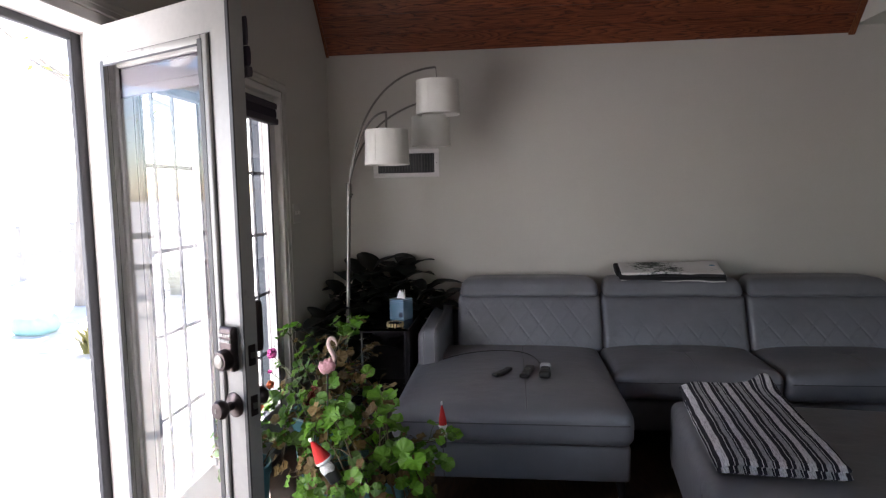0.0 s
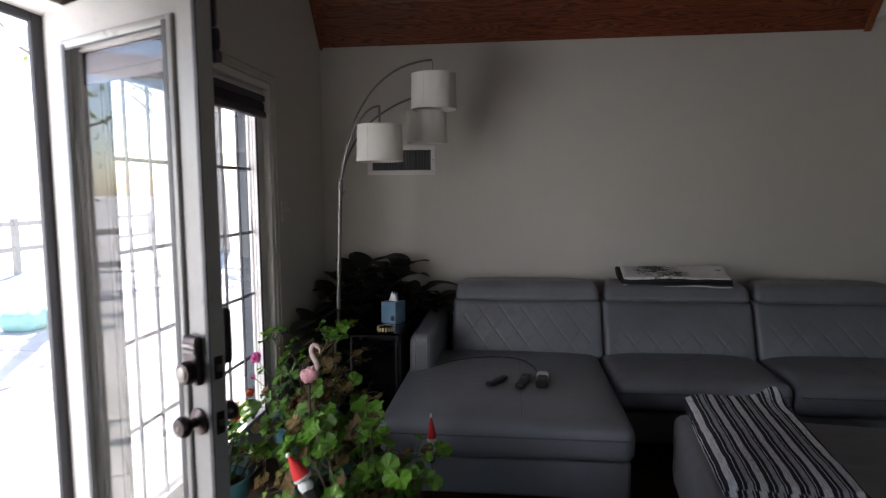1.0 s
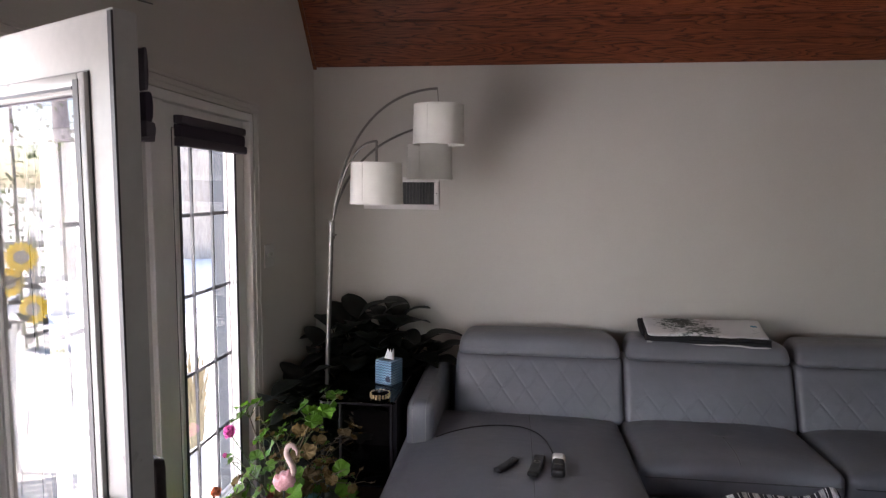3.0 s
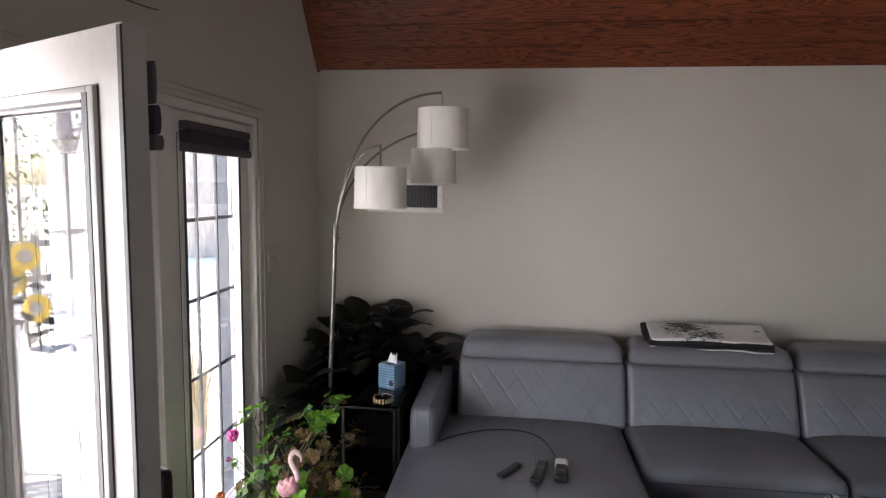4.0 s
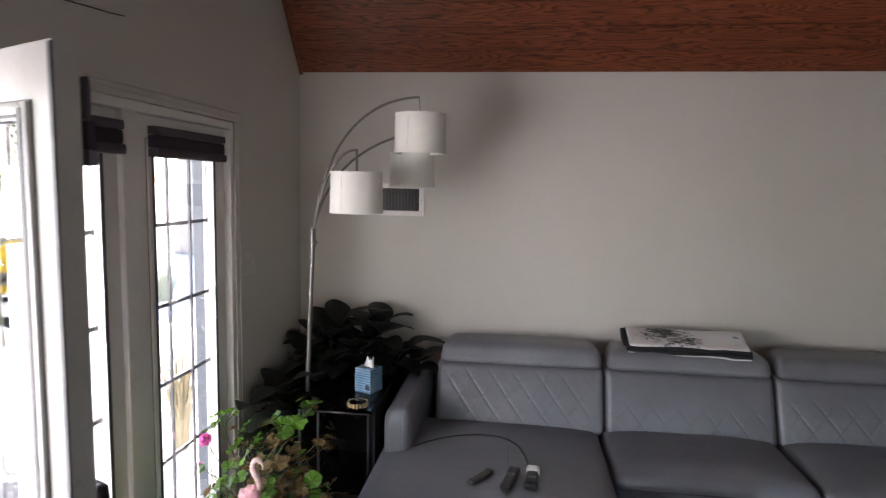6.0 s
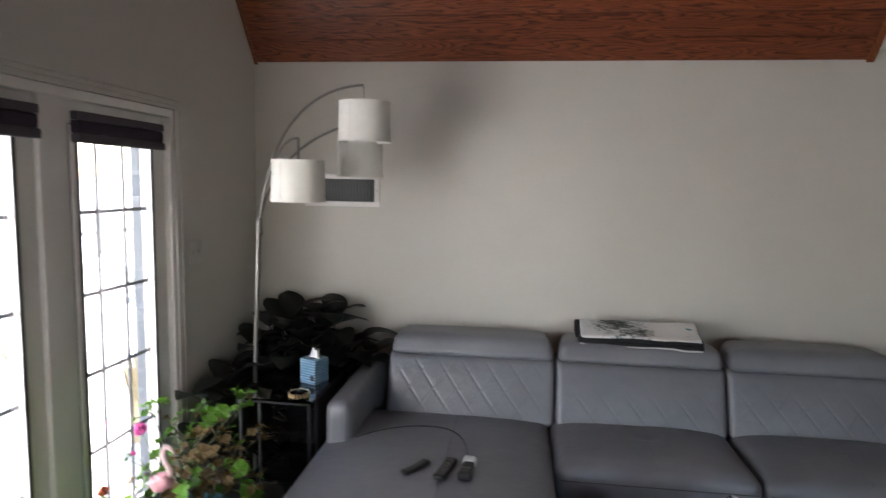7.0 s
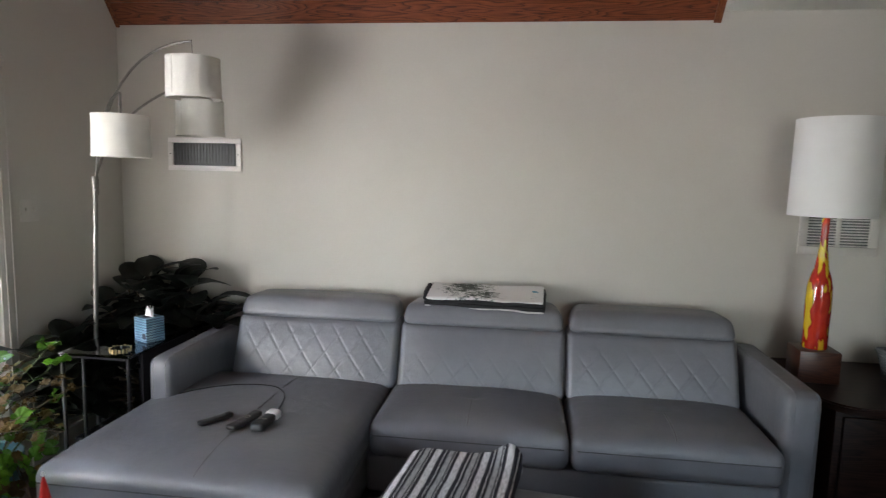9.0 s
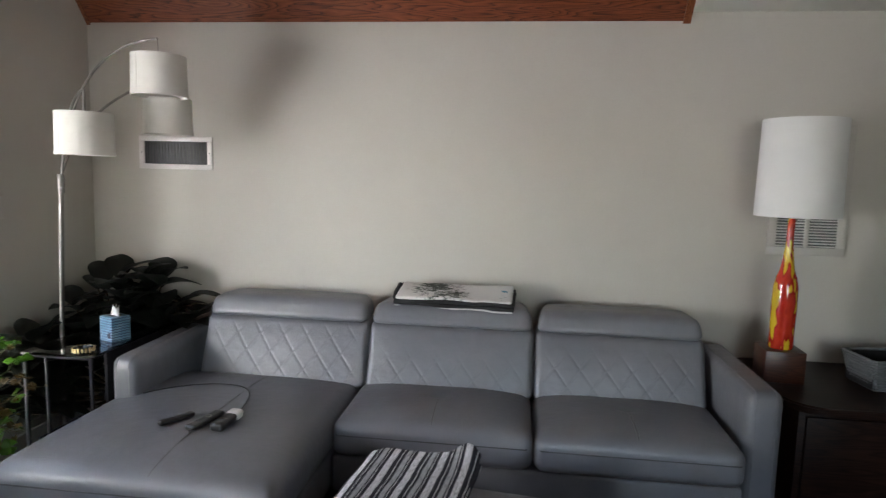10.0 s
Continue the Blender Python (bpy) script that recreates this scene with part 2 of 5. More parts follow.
tagged(part("wall_north", boxes(((-1.5, NY, -0.1), (5.4, NY + 0.2, 5.2))), M_WALL, smooth=False), "warm grey painted plaster wall behind the sofa", "wall", kind="structure")
tagged(part("wall_west", boxes(((WX - 0.2, -3.0, -0.1), (WX, OPEN_Y0, 5.2)), ((WX - 0.2, OPEN_Y1, -0.1), (WX, NY, 5.2)), ((WX - 0.2, OPEN_Y0, OPEN_Z), (WX, OPEN_Y1, 5.2))), M_WALL, smooth=False), "warm grey painted wall around the glazed doors", "wall", kind="structure")
tagged(part("wall_east", boxes(((5.2, -3.0, -0.1), (5.4, NY, 2.8))), M_UNSEEN_WALL, smooth=False), "unseen wall darkened to cut bounce light", "wall", kind="structure")
# opening added in this unseen wall for the fill lamp and some sky
tagged(part("wall_south", boxes(((WX - 0.2, -3.0, -0.1), (1.75, -2.8, 5.2)), ((3.45, -3.0, -0.1), (5.4, -2.8, 5.2)), ((1.75, -3.0, -0.1), (3.45, -2.8, 0.85)), ((1.75, -3.0, 2.15), (3.45, -2.8, 5.2))), M_UNSEEN_WALL, smooth=False), "unseen wall darkened to cut bounce light, with an added opening", "wall", kind="structure")
tagged(part("floor", boxes(((WX - 0.02, -2.8, -0.1), (5.2, NY, -0.012))), M_FLOOR, smooth=False), "dark wooden floor", "floor", kind="structure")


def ceiling():
    """Flat ceiling round a steep vault."""
    bm = boxes(((CHEEK, -2.8, FLAT), (5.2, NY, FLAT + 0.12)), ((WX, -2.8, FLAT), (CHEEK, 0.85, FLAT + 0.12)),
               ((CHEEK, 0.85, FLAT + 0.12), (CHEEK + 0.06, NY, 5.0)))
    return tagged(part("ceiling", bm, M_CEIL, smooth=False), "white painted flat ceiling beside a vault", "ceiling", kind="structure")


ceiling()


def slope_boards():
    """The wood-lined north slope of the vault, board above board along x."""
    bm = bmesh.new()
    run = Vector((0, -1, SLOPE)).normalized()
    out = Vector((0, SLOPE, 1)).normalized()
    foot = Vector((0, NY - 0.001, EDGE))
    width, k = 0.138, 0
    while k * width < 2.75:
        a, b = foot + run * (k * width + 0.002), foot + run * ((k + 1) * width - 0.002)
        lo = [bm.verts.new((x, p.y, p.z)) for x, p in ((WX + 0.001, a), (CHEEK - 0.03, a), (CHEEK - 0.03, b), (WX + 0.001, b))]
        hi = [bm.verts.new(v.co + out * 0.02) for v in lo]
        bm.faces.new(lo[::-1])
        for i in range(4):
            bm.faces.new((lo[i], lo[(i + 1) % 4], hi[(i + 1) % 4], hi[i]))
        bm.faces.new(hi)
        k += 1
    a, b = foot - run * 0.1 + out * 0.0202, foot + run * 2.8 + out * 0.0202
    lo = [bm.verts.new(p) for p in ((WX - 0.1, a.y, a.z), (CHEEK, a.y, a.z), (CHEEK, b.y, b.z), (WX - 0.1, b.y, b.z))]
    hi = [bm.verts.new(v.co + out * 0.06) for v in lo]
    bm.faces.new(lo[::-1])
    bm.faces.new(hi)
    for i in range(4):
        bm.faces.new((lo[i], lo[(i + 1) % 4], hi[(i + 1) % 4], hi[i]))
    return tagged(part("ceiling_slope", bm, M_PINE, smooth=False), "red-brown stained pine boards lining a steep slope", "ceiling", kind="structure")


slope_boards()


def slope_trim():
    """Wooden moulding at the ends of the slope."""
    run = Vector((0, -1, SLOPE)).normalized()
    out = Vector((0, SLOPE, 1)).normalized()
    for x0, x1 in ((WX + 0.001, WX + 0.022), (CHEEK - 0.04, CHEEK - 0.001)):
        bm = bmesh.new()
        a, b = Vector((0, NY - 0.002, EDGE - 0.012)), Vector((0, NY - 0.002, EDGE - 0.012)) + run * 2.7
        lo = [bm.verts.new((x, p.y, p.z)) for x, p in ((x0, a), (x1, a), (x1, b), (x0, b))]
        hi = [bm.verts.new(v.co + out * 0.03) for v in lo]
        bm.faces.new(lo[::-1])
        bm.faces.new(hi)
        for i in range(4):
            bm.faces.new((lo[i], lo[(i + 1) % 4], hi[(i + 1) % 4], hi[i]))
        tagged(part("trim", bm, M_TRIMWOOD, smooth=False), "stained pine corner moulding", "trim", kind="structure")


M_TRIMWOOD = wood("light_stained_pine", (0.09, 0.022, 0.008), (0.20, 0.058, 0.019), (0.29, 0.10, 0.034), 1, 0.4)
slope_trim()


def south_slope():
    """The slope opposite."""
    def quad(x0, x1, s0, s1):
        bm = slabs
        p = [(x, 0.85 + s * 1.73, FLAT + s * 2.2) for x, s in ((x0, s0), (x1, s0), (x1, s1), (x0, s1))]
        lo = [bm.verts.new(q) for q in p]
        hi = [bm.verts.new((q[0], q[1] - 0.08, q[2] + 0.06)) for q in p]
        bm.faces.new(lo)
        bm.faces.new(hi[::-1])
        for i in range(4):
            bm.faces.new((lo[i], hi[i], hi[(i + 1) % 4], lo[(i + 1) % 4]))
    slabs = bmesh.new()
    quad(WX, CHEEK, 0, 1.05)
    return tagged(part("ceiling_slope_south", slabs, M_PINE, smooth=False), "stained pine boards on the opposite vault slope", "ceiling", kind="structure")


south_slope()


# ---- outside ----
tagged(part("ground", boxes(((-400, -400, -0.4), (400, 400, -0.14))), M_PATIO, smooth=False), "pale dry ground around a patio", "ground", kind="structure")


# ---- sofa ----
SOFA = thing("sectional_sofa", pose(0, 0, 0), "grey leather sectional sofa with a chaise and quilted back cushions", "sofa")


def crown(h, hx, hy, hz, dimple=0.0):
    def f(p, n):
        if p.z > 0:
            fall = dimple * math.exp(-(p.x / 0.05) ** 2 - ((p.y - 0.03) / 0.03) ** 2)
            wrinkle = 0.003 * noise.noise(Vector((p.x * 6, p.y * 9, hx * 50)))
            p = p + Vector((0, 0, (h + wrinkle) * (1 - (p.x / hx) ** 4) * (1 - (p.y / hy) ** 4) - fall))
        return p
    return f


def seat_cushion(x0, x1, y0, y1, z0, z1, rise, dimple=0.0):
    hx, hy, hz = (x1 - x0) / 2, (y1 - y0) / 2, (z1 - z0) / 2
    bm = cushion((2 * hx, 2 * hy, 2 * hz), 0.05, (48, 40, 12), crown(rise, hx, hy, hz, dimple))
    ob = part("seat_cushion", bm, M_LEATHER, SOFA, m=pose((x0 + x1) / 2, (y0 + y1) / 2, (z0 + z1) / 2))
    # a welt round the front edge, and a twin seam across the middle
    welt = [(-hx + 0.012, 0.0, 0.025), (-hx + 0.012, -hy + 0.03, 0.025), (-hx + 0.03, -hy + 0.008, 0.025)]
    welt += [(hx - 0.03, -hy + 0.008, 0.025), (hx - 0.012, -hy + 0.03, 0.025), (hx - 0.012, 0.0, 0.025)]
    welt = [(x, y - (0.007 if abs(y) > hy - 0.02 else 0), z) for x, y, z in welt]
    part("welt", tube(welt, 0.003, 6), M_SEAM, ob)
    mid = 0.075 if y1 - y0 > 0.8 else 0.0
    for dx, thick, mat in ((mid - 0.005, 0.0010, M_STITCH), (mid, 0.0010, M_SEAM), (mid + 0.005, 0.0010, M_STITCH)):
        run = []
        for i in range(41):
            y = -hy + 0.03 + (2 * hy - 0.08 if y1 - y0 > 0.8 else hy * 0.85) * i / 40
            edge = max(0.0, (-hy + 0.05 - y)) / 0.05
            run.append((dx, y, hz - 0.05 * (1 - math.sqrt(max(0, 1 - edge ** 2))) + rise * (1 - (y / hy) ** 4) + 0.0003))
        part("stitching", tube(run, thick, 5), mat, ob)
    return ob


seat_cushion(-0.40, 0.708, 2.70, 3.90, 0.28, 0.445, 0.05)
seat_cushion(0.713, 1.608, 3.33, 3.90, 0.28, 0.445, 0.04, 0.012)
seat_cushion(1.613, 2.49, 3.33, 3.90, 0.28, 0.445, 0.04, 0.012)
part("base", boxes(((-0.38, 2.75, 0.10), (0.698, 4.20, 0.275)), bevel=0.02, seg=3), M_LEATHER, SOFA)
part("base", boxes(((0.703, 3.37, 0.10), (2.49, 4.20, 0.275)), bevel=0.02, seg=3), M_LEATHER, SOFA)


def back_cushion(x0, x1, reach=0.85):
    w = x1 - x0

    def shape(p, n):
        v = (p.z + 0.17) / 0.34
        if n.y < -0.3 or (p.y < -0.09 and abs(n.y) < 1e-6 and abs(n.z) < 0.5):
            groove = 0.0
            for s in (1, -1):
                d = ((p.x + s * p.z * 0.78) / 0.130) % 1.0
                groove = max(groove, math.exp(-((d - 0.5) / 0.034) ** 2))
            fade = max(0.0, min(1.0, (reach - v) / 0.3)) * max(0.0, min(1.0, (w / 2 - 0.04 - abs(p.x)) / 0.05))
            puff = 0.02 * (1 - (2 * p.x / w) ** 4) * math.sin(math.pi * max(0, min(1, v)))
            p = p + Vector((0, -puff + 0.0038 * groove * fade, 0))
        return p + Vector((0, (v - 0.5) * 0.13, 0))

    bm = cushion((w, 0.2, 0.34), 0.035, (int(w / 0.0052), 6, 64), shape)
    part("back_cushion", bm, M_LEATHER, SOFA, m=pose((x0 + x1) / 2, 3.975, 0.595))

    def head(p, n):
        t = (p.z + 0.054) / 0.108
        back = (p.y + 0.12) / 0.24
        return Vector((p.x * (1 - 0.10 * max(0, t) * (0.35 + 0.65 * back)), p.y + t * 0.05, p.z + (0.01 * (1 - (2 * p.x / w) ** 4) if p.z > 0 else 0)))

    bm = cushion((w - 0.01, 0.24, 0.108), 0.040, (30, 10, 8), head)
    part("headrest", bm, M_LEATHER, SOFA, m=pose((x0 + x1) / 2, 4.035, 0.808))


back_cushion(-0.18, 0.735, 1.08)
back_cushion(0.74, 1.615, 0.64)
back_cushion(1.62, 2.47)


def arm(x0, x1, y0, y1, z1):
    def slope(p, n):
        s = (p.y + (y1 - y0) / 2) / (y1 - y0)
        return p + Vector((0, 0, 0.01 * s if p.z > 0 else 0))
    part("arm", cushion((x1 - x0, y1 - y0, z1 - 0.1), 0.050, (12, 26, 18), slope), M_LEATHER, SOFA, m=pose((x0 + x1) / 2, (y0 + y1) / 2, (z1 + 0.1) / 2))


def arm_seams(x0, x1, y0, y1, z1, thread):
    for x in (x0 + 0.036, x1 - 0.036):
        line = [(x, y0 + 0.002, 0.13), (x, y0 + 0.002, z1 - 0.05), (x, y0 + 0.005, z1 - 0.031), (x, y0 + 0.0155, z1 - 0.0155), (x, y0 + 0.031, z1 - 0.005), (x, y0 + 0.05, z1 - 0.0015), (x, (y0 + y1) / 2, z1 + 0.0035), (x, y1 - 0.06, z1 + 0.008)]
        part("seam", tube(line, 0.0022, 6), thread, SOFA, "raised stitched seam")


arm_seams(-0.370, -0.235, 3.365, 4.22, 0.665, M_STITCH)
arm_seams(2.50, 2.655, 3.42, 4.22, 0.68, M_LEATHER)
arm(-0.370, -0.235, 3.365, 4.22, 0.665)
arm(2.50, 2.655, 3.42, 4.22, 0.68)
part("back_panel", boxes(((-0.30, 4.16, 0.1), (2.60, 4.24, 0.62)), bevel=0.02, seg=3), M_LEATHER, SOFA)

for x, y in ((-0.30, 2.82), (0.66, 2.82), (0.80, 3.45), (2.40, 3.45), (-0.30, 4.1), (2.40, 4.1)):
    bm = bmesh.new()
    tube([(x, y, 0.105), (x + 0.01, y - 0.01, 0.0)], 0.026, 10, bm, 0.016)
    part("leg", bm, M_BLACK, SOFA)

# ---- ottoman ----
OTTO = thing("ottoman", pose(1.436, 2.45, 0, 0, 0, -6.5), "large grey leather ottoman on short dark legs", "ottoman")
part("top_cushion", cushion((1.15, 0.95, 0.33), 0.055, (36, 30, 10), crown(0.008, 0.575, 0.475, 0.165, 0.008)), M_LEATHER, OTTO, m=pose(0, 0, 0.262))
for x in (-0.48, 0.48):
    for y in (-0.40, 0.40):
        part("leg", tube([(x, y, 0.102), (x * 1.03, y * 1.03, 0.0)], 0.028, 10, None, 0.017), M_BLACK, OTTO)
welt = [(sx * 0.566, sy * 0.466, 0.365) for sx, sy in ((-1, -1), (1, -1), (1, 1), (-1, 1), (-1, -1))]
part("welt", tube(welt, 0.003, 6), M_LEATHER, OTTO)
for x, y in ((-0.576, -0.36), (-0.576, 0.36), (-0.44, -0.476), (0.44, -0.476)):
    part("seam", tube([(x, y, 0.12), (x, y, 0.26), (x, y, 0.36)], 0.0016, 6), M_STITCH, OTTO, "stitched upright seam")


# ---- striped throw on the ottoman ----
def striped_cloth():
    m, nt, ns, b = nodes_of("striped_cotton")
    tc = ns.new("ShaderNodeTexCoord")
    sep = ns.new("ShaderNodeSeparateXYZ")
    nt.links.new(tc.outputs["Object"], sep.inputs[0])
    wob = noise_tex(nt, tc.outputs["Object"], 9, 2)
    add = ns.new("ShaderNodeMath")
    add.operation = "MULTIPLY_ADD"
    add.inputs[1].default_value = 0.009
    nt.links.new(wob, add.inputs[0])
    nt.links.new(sep.outputs[0], add.inputs[2])
    mul = ns.new("ShaderNodeMath")
    mul.operation = "MULTIPLY"
    mul.inputs[1].default_value = 1 / 0.092
    nt.links.new(add.outputs[0], mul.inputs[0])
    fr = ns.new("ShaderNodeMath")
    fr.operation = "FRACT"
    nt.links.new(mul.outputs[0], fr.inputs[0])
    white, dark, mid = (0.80, 0.805, 0.84), (0.022, 0.024, 0.038), (0.46, 0.465, 0.50)
    col = ramp(nt, fr.outputs[0], [(0.0, white), (0.13, dark), (0.30, white), (0.33, dark), (0.45, mid), (0.64, dark), (0.70, white), (0.73, dark), (0.87, white)])
    col.node.color_ramp.interpolation = "CONSTANT"
    v = coords(nt, (380, 42, 120))
    weave = noise_tex(nt, v, 1.0, 2)
    mx = ns.new("ShaderNodeMix")
    mx.data_type, mx.blend_type = "RGBA", "MULTIPLY"
    mx.inputs["Factor"].default_value = 0.65
    nt.links.new(col, mx.inputs["A"])
    nt.links.new(ramp(nt, weave, [(0.36, (0.30, 0.30, 0.31)), (0.56, (1, 1, 1))]), mx.inputs["B"])
    nt.links.new(mx.outputs["Result"], b.inputs["Base Color"])
    b.inputs["Roughness"].default_value = 0.95
    bump(nt, noise_tex(nt, coords(nt, (350, 350, 350)), 1.0, 3), 0.6, 0.002, b)
    return m


def throw():
    hx, hy, hz = 0.215, 0.447, 0.030

    def shape(p, n):
        u, v = p.x / hx, p.y / hy
        z = p.z
        if abs(v) > 0.93 or abs(u) > 0.93:                      # folded layers show round the rim
            lay = 0.5 + 0.5 * math.cos((p.z + hz) / (2 * hz) * 2 * math.pi * 2)
            p = p - Vector((0.010 * lay * n.x, 0.022 * lay * n.y, 0))
        ripple = 0.006 * noise.noise(Vector((p.x * 7, p.y * 5, 3))) + 0.003 * noise.noise(Vector((p.x * 20, p.y * 14, 8)))
        lump = 0.052 * math.exp(-((u - 0.80) / 0.25) ** 2 - ((v - 0.97) / 0.16) ** 2)
        top = (z + hz) / (2 * hz)
        return Vector((p.x + 0.012 * noise.noise(Vector((0, p.y * 4, p.z * 30))), p.y + 0.03 * (u * 0.5 + 0.5) * (1 if v > 0 else 0.3), z + top * (ripple + lump) - 0.012 * max(0, -v - 0.6) * top - 0.022 * top * max(0, -u - 0.72) / 0.28))

    bm = cushion((2 * hx, 2 * hy, 2 * hz), 0.016, (60, 90, 18), shape)
    ob = part("blanket", bm, striped_cloth(), m=pose(1.132, 2.562, 0.470, 0, 0, -6.5))
    return tagged(ob, "folded navy and white striped cotton blanket on the ottoman", "blanket")


throw()


# ---- fleece blanket on the headrest ----
def fleece_print():
    m, nt, ns, b = nodes_of("printed_fleece")
    v = coords(nt, (1, 1, 1))
    big = noise_tex(nt, v, 5.5, 6, 0.72)
    fine = noise_tex(nt, coords(nt, (1, 2.5, 1)), 34, 4, 0.7)
    mul = ns.new("ShaderNodeMath")
    mul.operation = "MULTIPLY"
    nt.links.new(big, mul.inputs[0])
    nt.links.new(fine, mul.inputs[1])
    tc = ns.new("ShaderNodeTexCoord")
    far = ns.new("ShaderNodeVectorMath")
    far.operation = "DISTANCE"
    far.inputs[1].default_value = (-0.09, 0.01, 0.0)
    nt.links.new(tc.outputs["Object"], far.inputs[0])
    near = ns.new("ShaderNodeMapRange")
    near.inputs[1].default_value, near.inputs[2].default_value, near.inputs[3].default_value, near.inputs[4].default_value = 0.06, 0.22, 1.45, 0.72
    nt.links.new(far.outputs["Value"], near.inputs[0])
    spot = ns.new("ShaderNodeMath")
    spot.operation = "MULTIPLY"
    nt.links.new(mul.outputs[0], spot.inputs[0])
    nt.links.new(near.outputs[0], spot.inputs[1])
    col = ramp(nt, spot.outputs[0], [(0.25, (0.68, 0.67, 0.66)), (0.32, (0.30, 0.31, 0.30)), (0.37, (0.06, 0.07, 0.06))])
    nt.links.new(col, b.inputs["Base Color"])
    b.inputs["Roughness"].default_value = 0.95
    bump(nt, noise_tex(nt, v, 300, 2), 0.5, 0.002, b)
    return m


FLEECE = thing("fleece_blanket", pose(1.185, 4.07, 0.887, 13, 0, -3), "folded white fleece blanket with grey print and black border", "blanket")


def fleece(hx, hy, hz, z, material, name, label=""):
    def shape(p, n):
        return p + Vector((0, 0.009 * noise.noise(Vector((p.x * 6, 4, z * 40))), 0.010 * noise.noise(Vector((p.x * 5, p.y * 7, z * 60))) + 0.004 * noise.noise(Vector((p.x * 15, p.y * 12, 1)))))
    part(name, cushion((2 * hx, 2 * hy, 2 * hz), min(hz * 0.98, 0.011), (44, 18, 4), shape), material, FLEECE, label, m=pose(0, 0, z))


M_FLEECE = fleece_print()
M_BACKING = vary("white_fleece_backing", (0.52, 0.51, 0.50), (0.62, 0.61, 0.60), 0.95, 30, fine=300, relief=0.5)
M_BORDER = vary("black_fleece", (0.010, 0.010, 0.012), (0.022, 0.022, 0.025), 0.95, 30, fine=350, relief=0.5)
fleece(0.318, 0.120, 0.006, -0.011, M_BACKING, "bottom_fold", "white fleece underside")
fleece(0.325, 0.117, 0.013, 0.004, M_BORDER, "lower_fold", "black border")
fleece(0.322, 0.114, 0.011, 0.022, M_BORDER, "border", "black border")
fleece(0.312, 0.108, 0.010, 0.034, M_FLEECE, "upper_fold")
part("blue_motif", cushion((0.055, 0.034, 0.004), 0.0018, (16, 12, 2), lambda p, n: Vector((p.x * (0.65 + 0.5 * noise.noise(p * 60)), p.y * (0.6 + 0.8 * noise.noise(p * 75)), p.z))), plain("faded_blue_print", (0.12, 0.28, 0.36), 0.9), FLEECE, "blue printed motif", m=pose(0.27, 0.03, 0.0445))
part("border_roll", tube([(-0.325, -0.06, 0.012), (-0.333, 0.0, 0.02), (-0.33, 0.09, 0.026)], 0.014, 10), M_BORDER, FLEECE, "black border")


# ---- glazed doors in the west wall ----
def glazed_leaf(parent, w, z0, z1, stile, rails, muntins, material):
    """A leaf in its own x-z plane, hinged at x 0: stiles, rails, glass stops, glass and bars."""
    d = 0.022
    lo, hi = z0 + rails[0], z1 - rails[1]
    for name, a, b in (("stile", (0, -d, z0), (stile, d, z1)), ("stile", (w - stile, -d, z0), (w, d, z1)),
                       ("rail", (stile, -d, z0), (w - stile, d, lo)), ("rail", (stile, -d, hi), (w - stile, d, z1))):
        part(name, boxes((a, b)), material, parent, smooth=False)
    for side in (-1, 1):
        bm = bmesh.new()
        for a, b in (((stile - 0.012, 0), (stile + 0.014, 0)), ((w - stile - 0.014, 0), (w - stile + 0.012, 0))):
            box(bm, (a[0], side * (d - 0.004), lo - 0.012), (b[0], side * (d + 0.010), hi + 0.012), 0.004, 2)
        box(bm, (stile + 0.014, side * (d - 0.004), lo - 0.012), (w - stile - 0.014, side * (d + 0.010), lo + 0.014), 0.004, 2)
        box(bm, (stile + 0.014, side * (d - 0.004), hi - 0.014), (w - stile - 0.014, side * (d + 0.010), hi + 0.012), 0.004, 2)
        part("glass_stop", bm, material, parent)
    bm = bmesh.new()
    for x in (stile - 0.015, w - stile + 0.012):
        box(bm, (x, -d - 0.0015, lo - 0.015), (x + 0.003, -d + 0.001, hi + 0.015))
    for z in (lo - 0.015, hi + 0.012):
        box(bm, (stile - 0.0118, -d - 0.0015, z), (w - stile + 0.0118, -d + 0.001, z + 0.003))
    part("worn_edge", bm, M_GASKET, parent, "dark worn paint line")
    pane = part("pane", boxes(((stile, -0.004, lo), (w - stile, 0.004, hi))), M_GLASS, parent, "clear glass", smooth=False)
    pane.visible_shadow = False
    bm = bmesh.new()
    for x in (stile + 0.016, w - stile - 0.016):
        box(bm, (x - 0.009, -d - 0.0115, lo), (x + 0.009, -d - 0.009, hi))
    box(bm, (stile + 0.028, -d - 0.0115, hi - 0.018), (w - stile - 0.028, -d - 0.009, hi - 0.012))
    part("gasket", bm, M_GASKET, parent, "dark glazing line")
    gw = w - 2 * stile
    if muntins:
        for i in (1, 2):
            x = stile + gw * i / 3
            part("muntin", boxes(((x - 0.006, 0.006, lo), (x + 0.006, 0.016, hi))), M_MUNTIN, parent, smooth=False)
        for z in muntins:
            part("muntin", boxes(((stile, 0.0165, z - 0.008), (w - stile, 0.024, z + 0.008))), M_MUNTIN, parent, smooth=False)


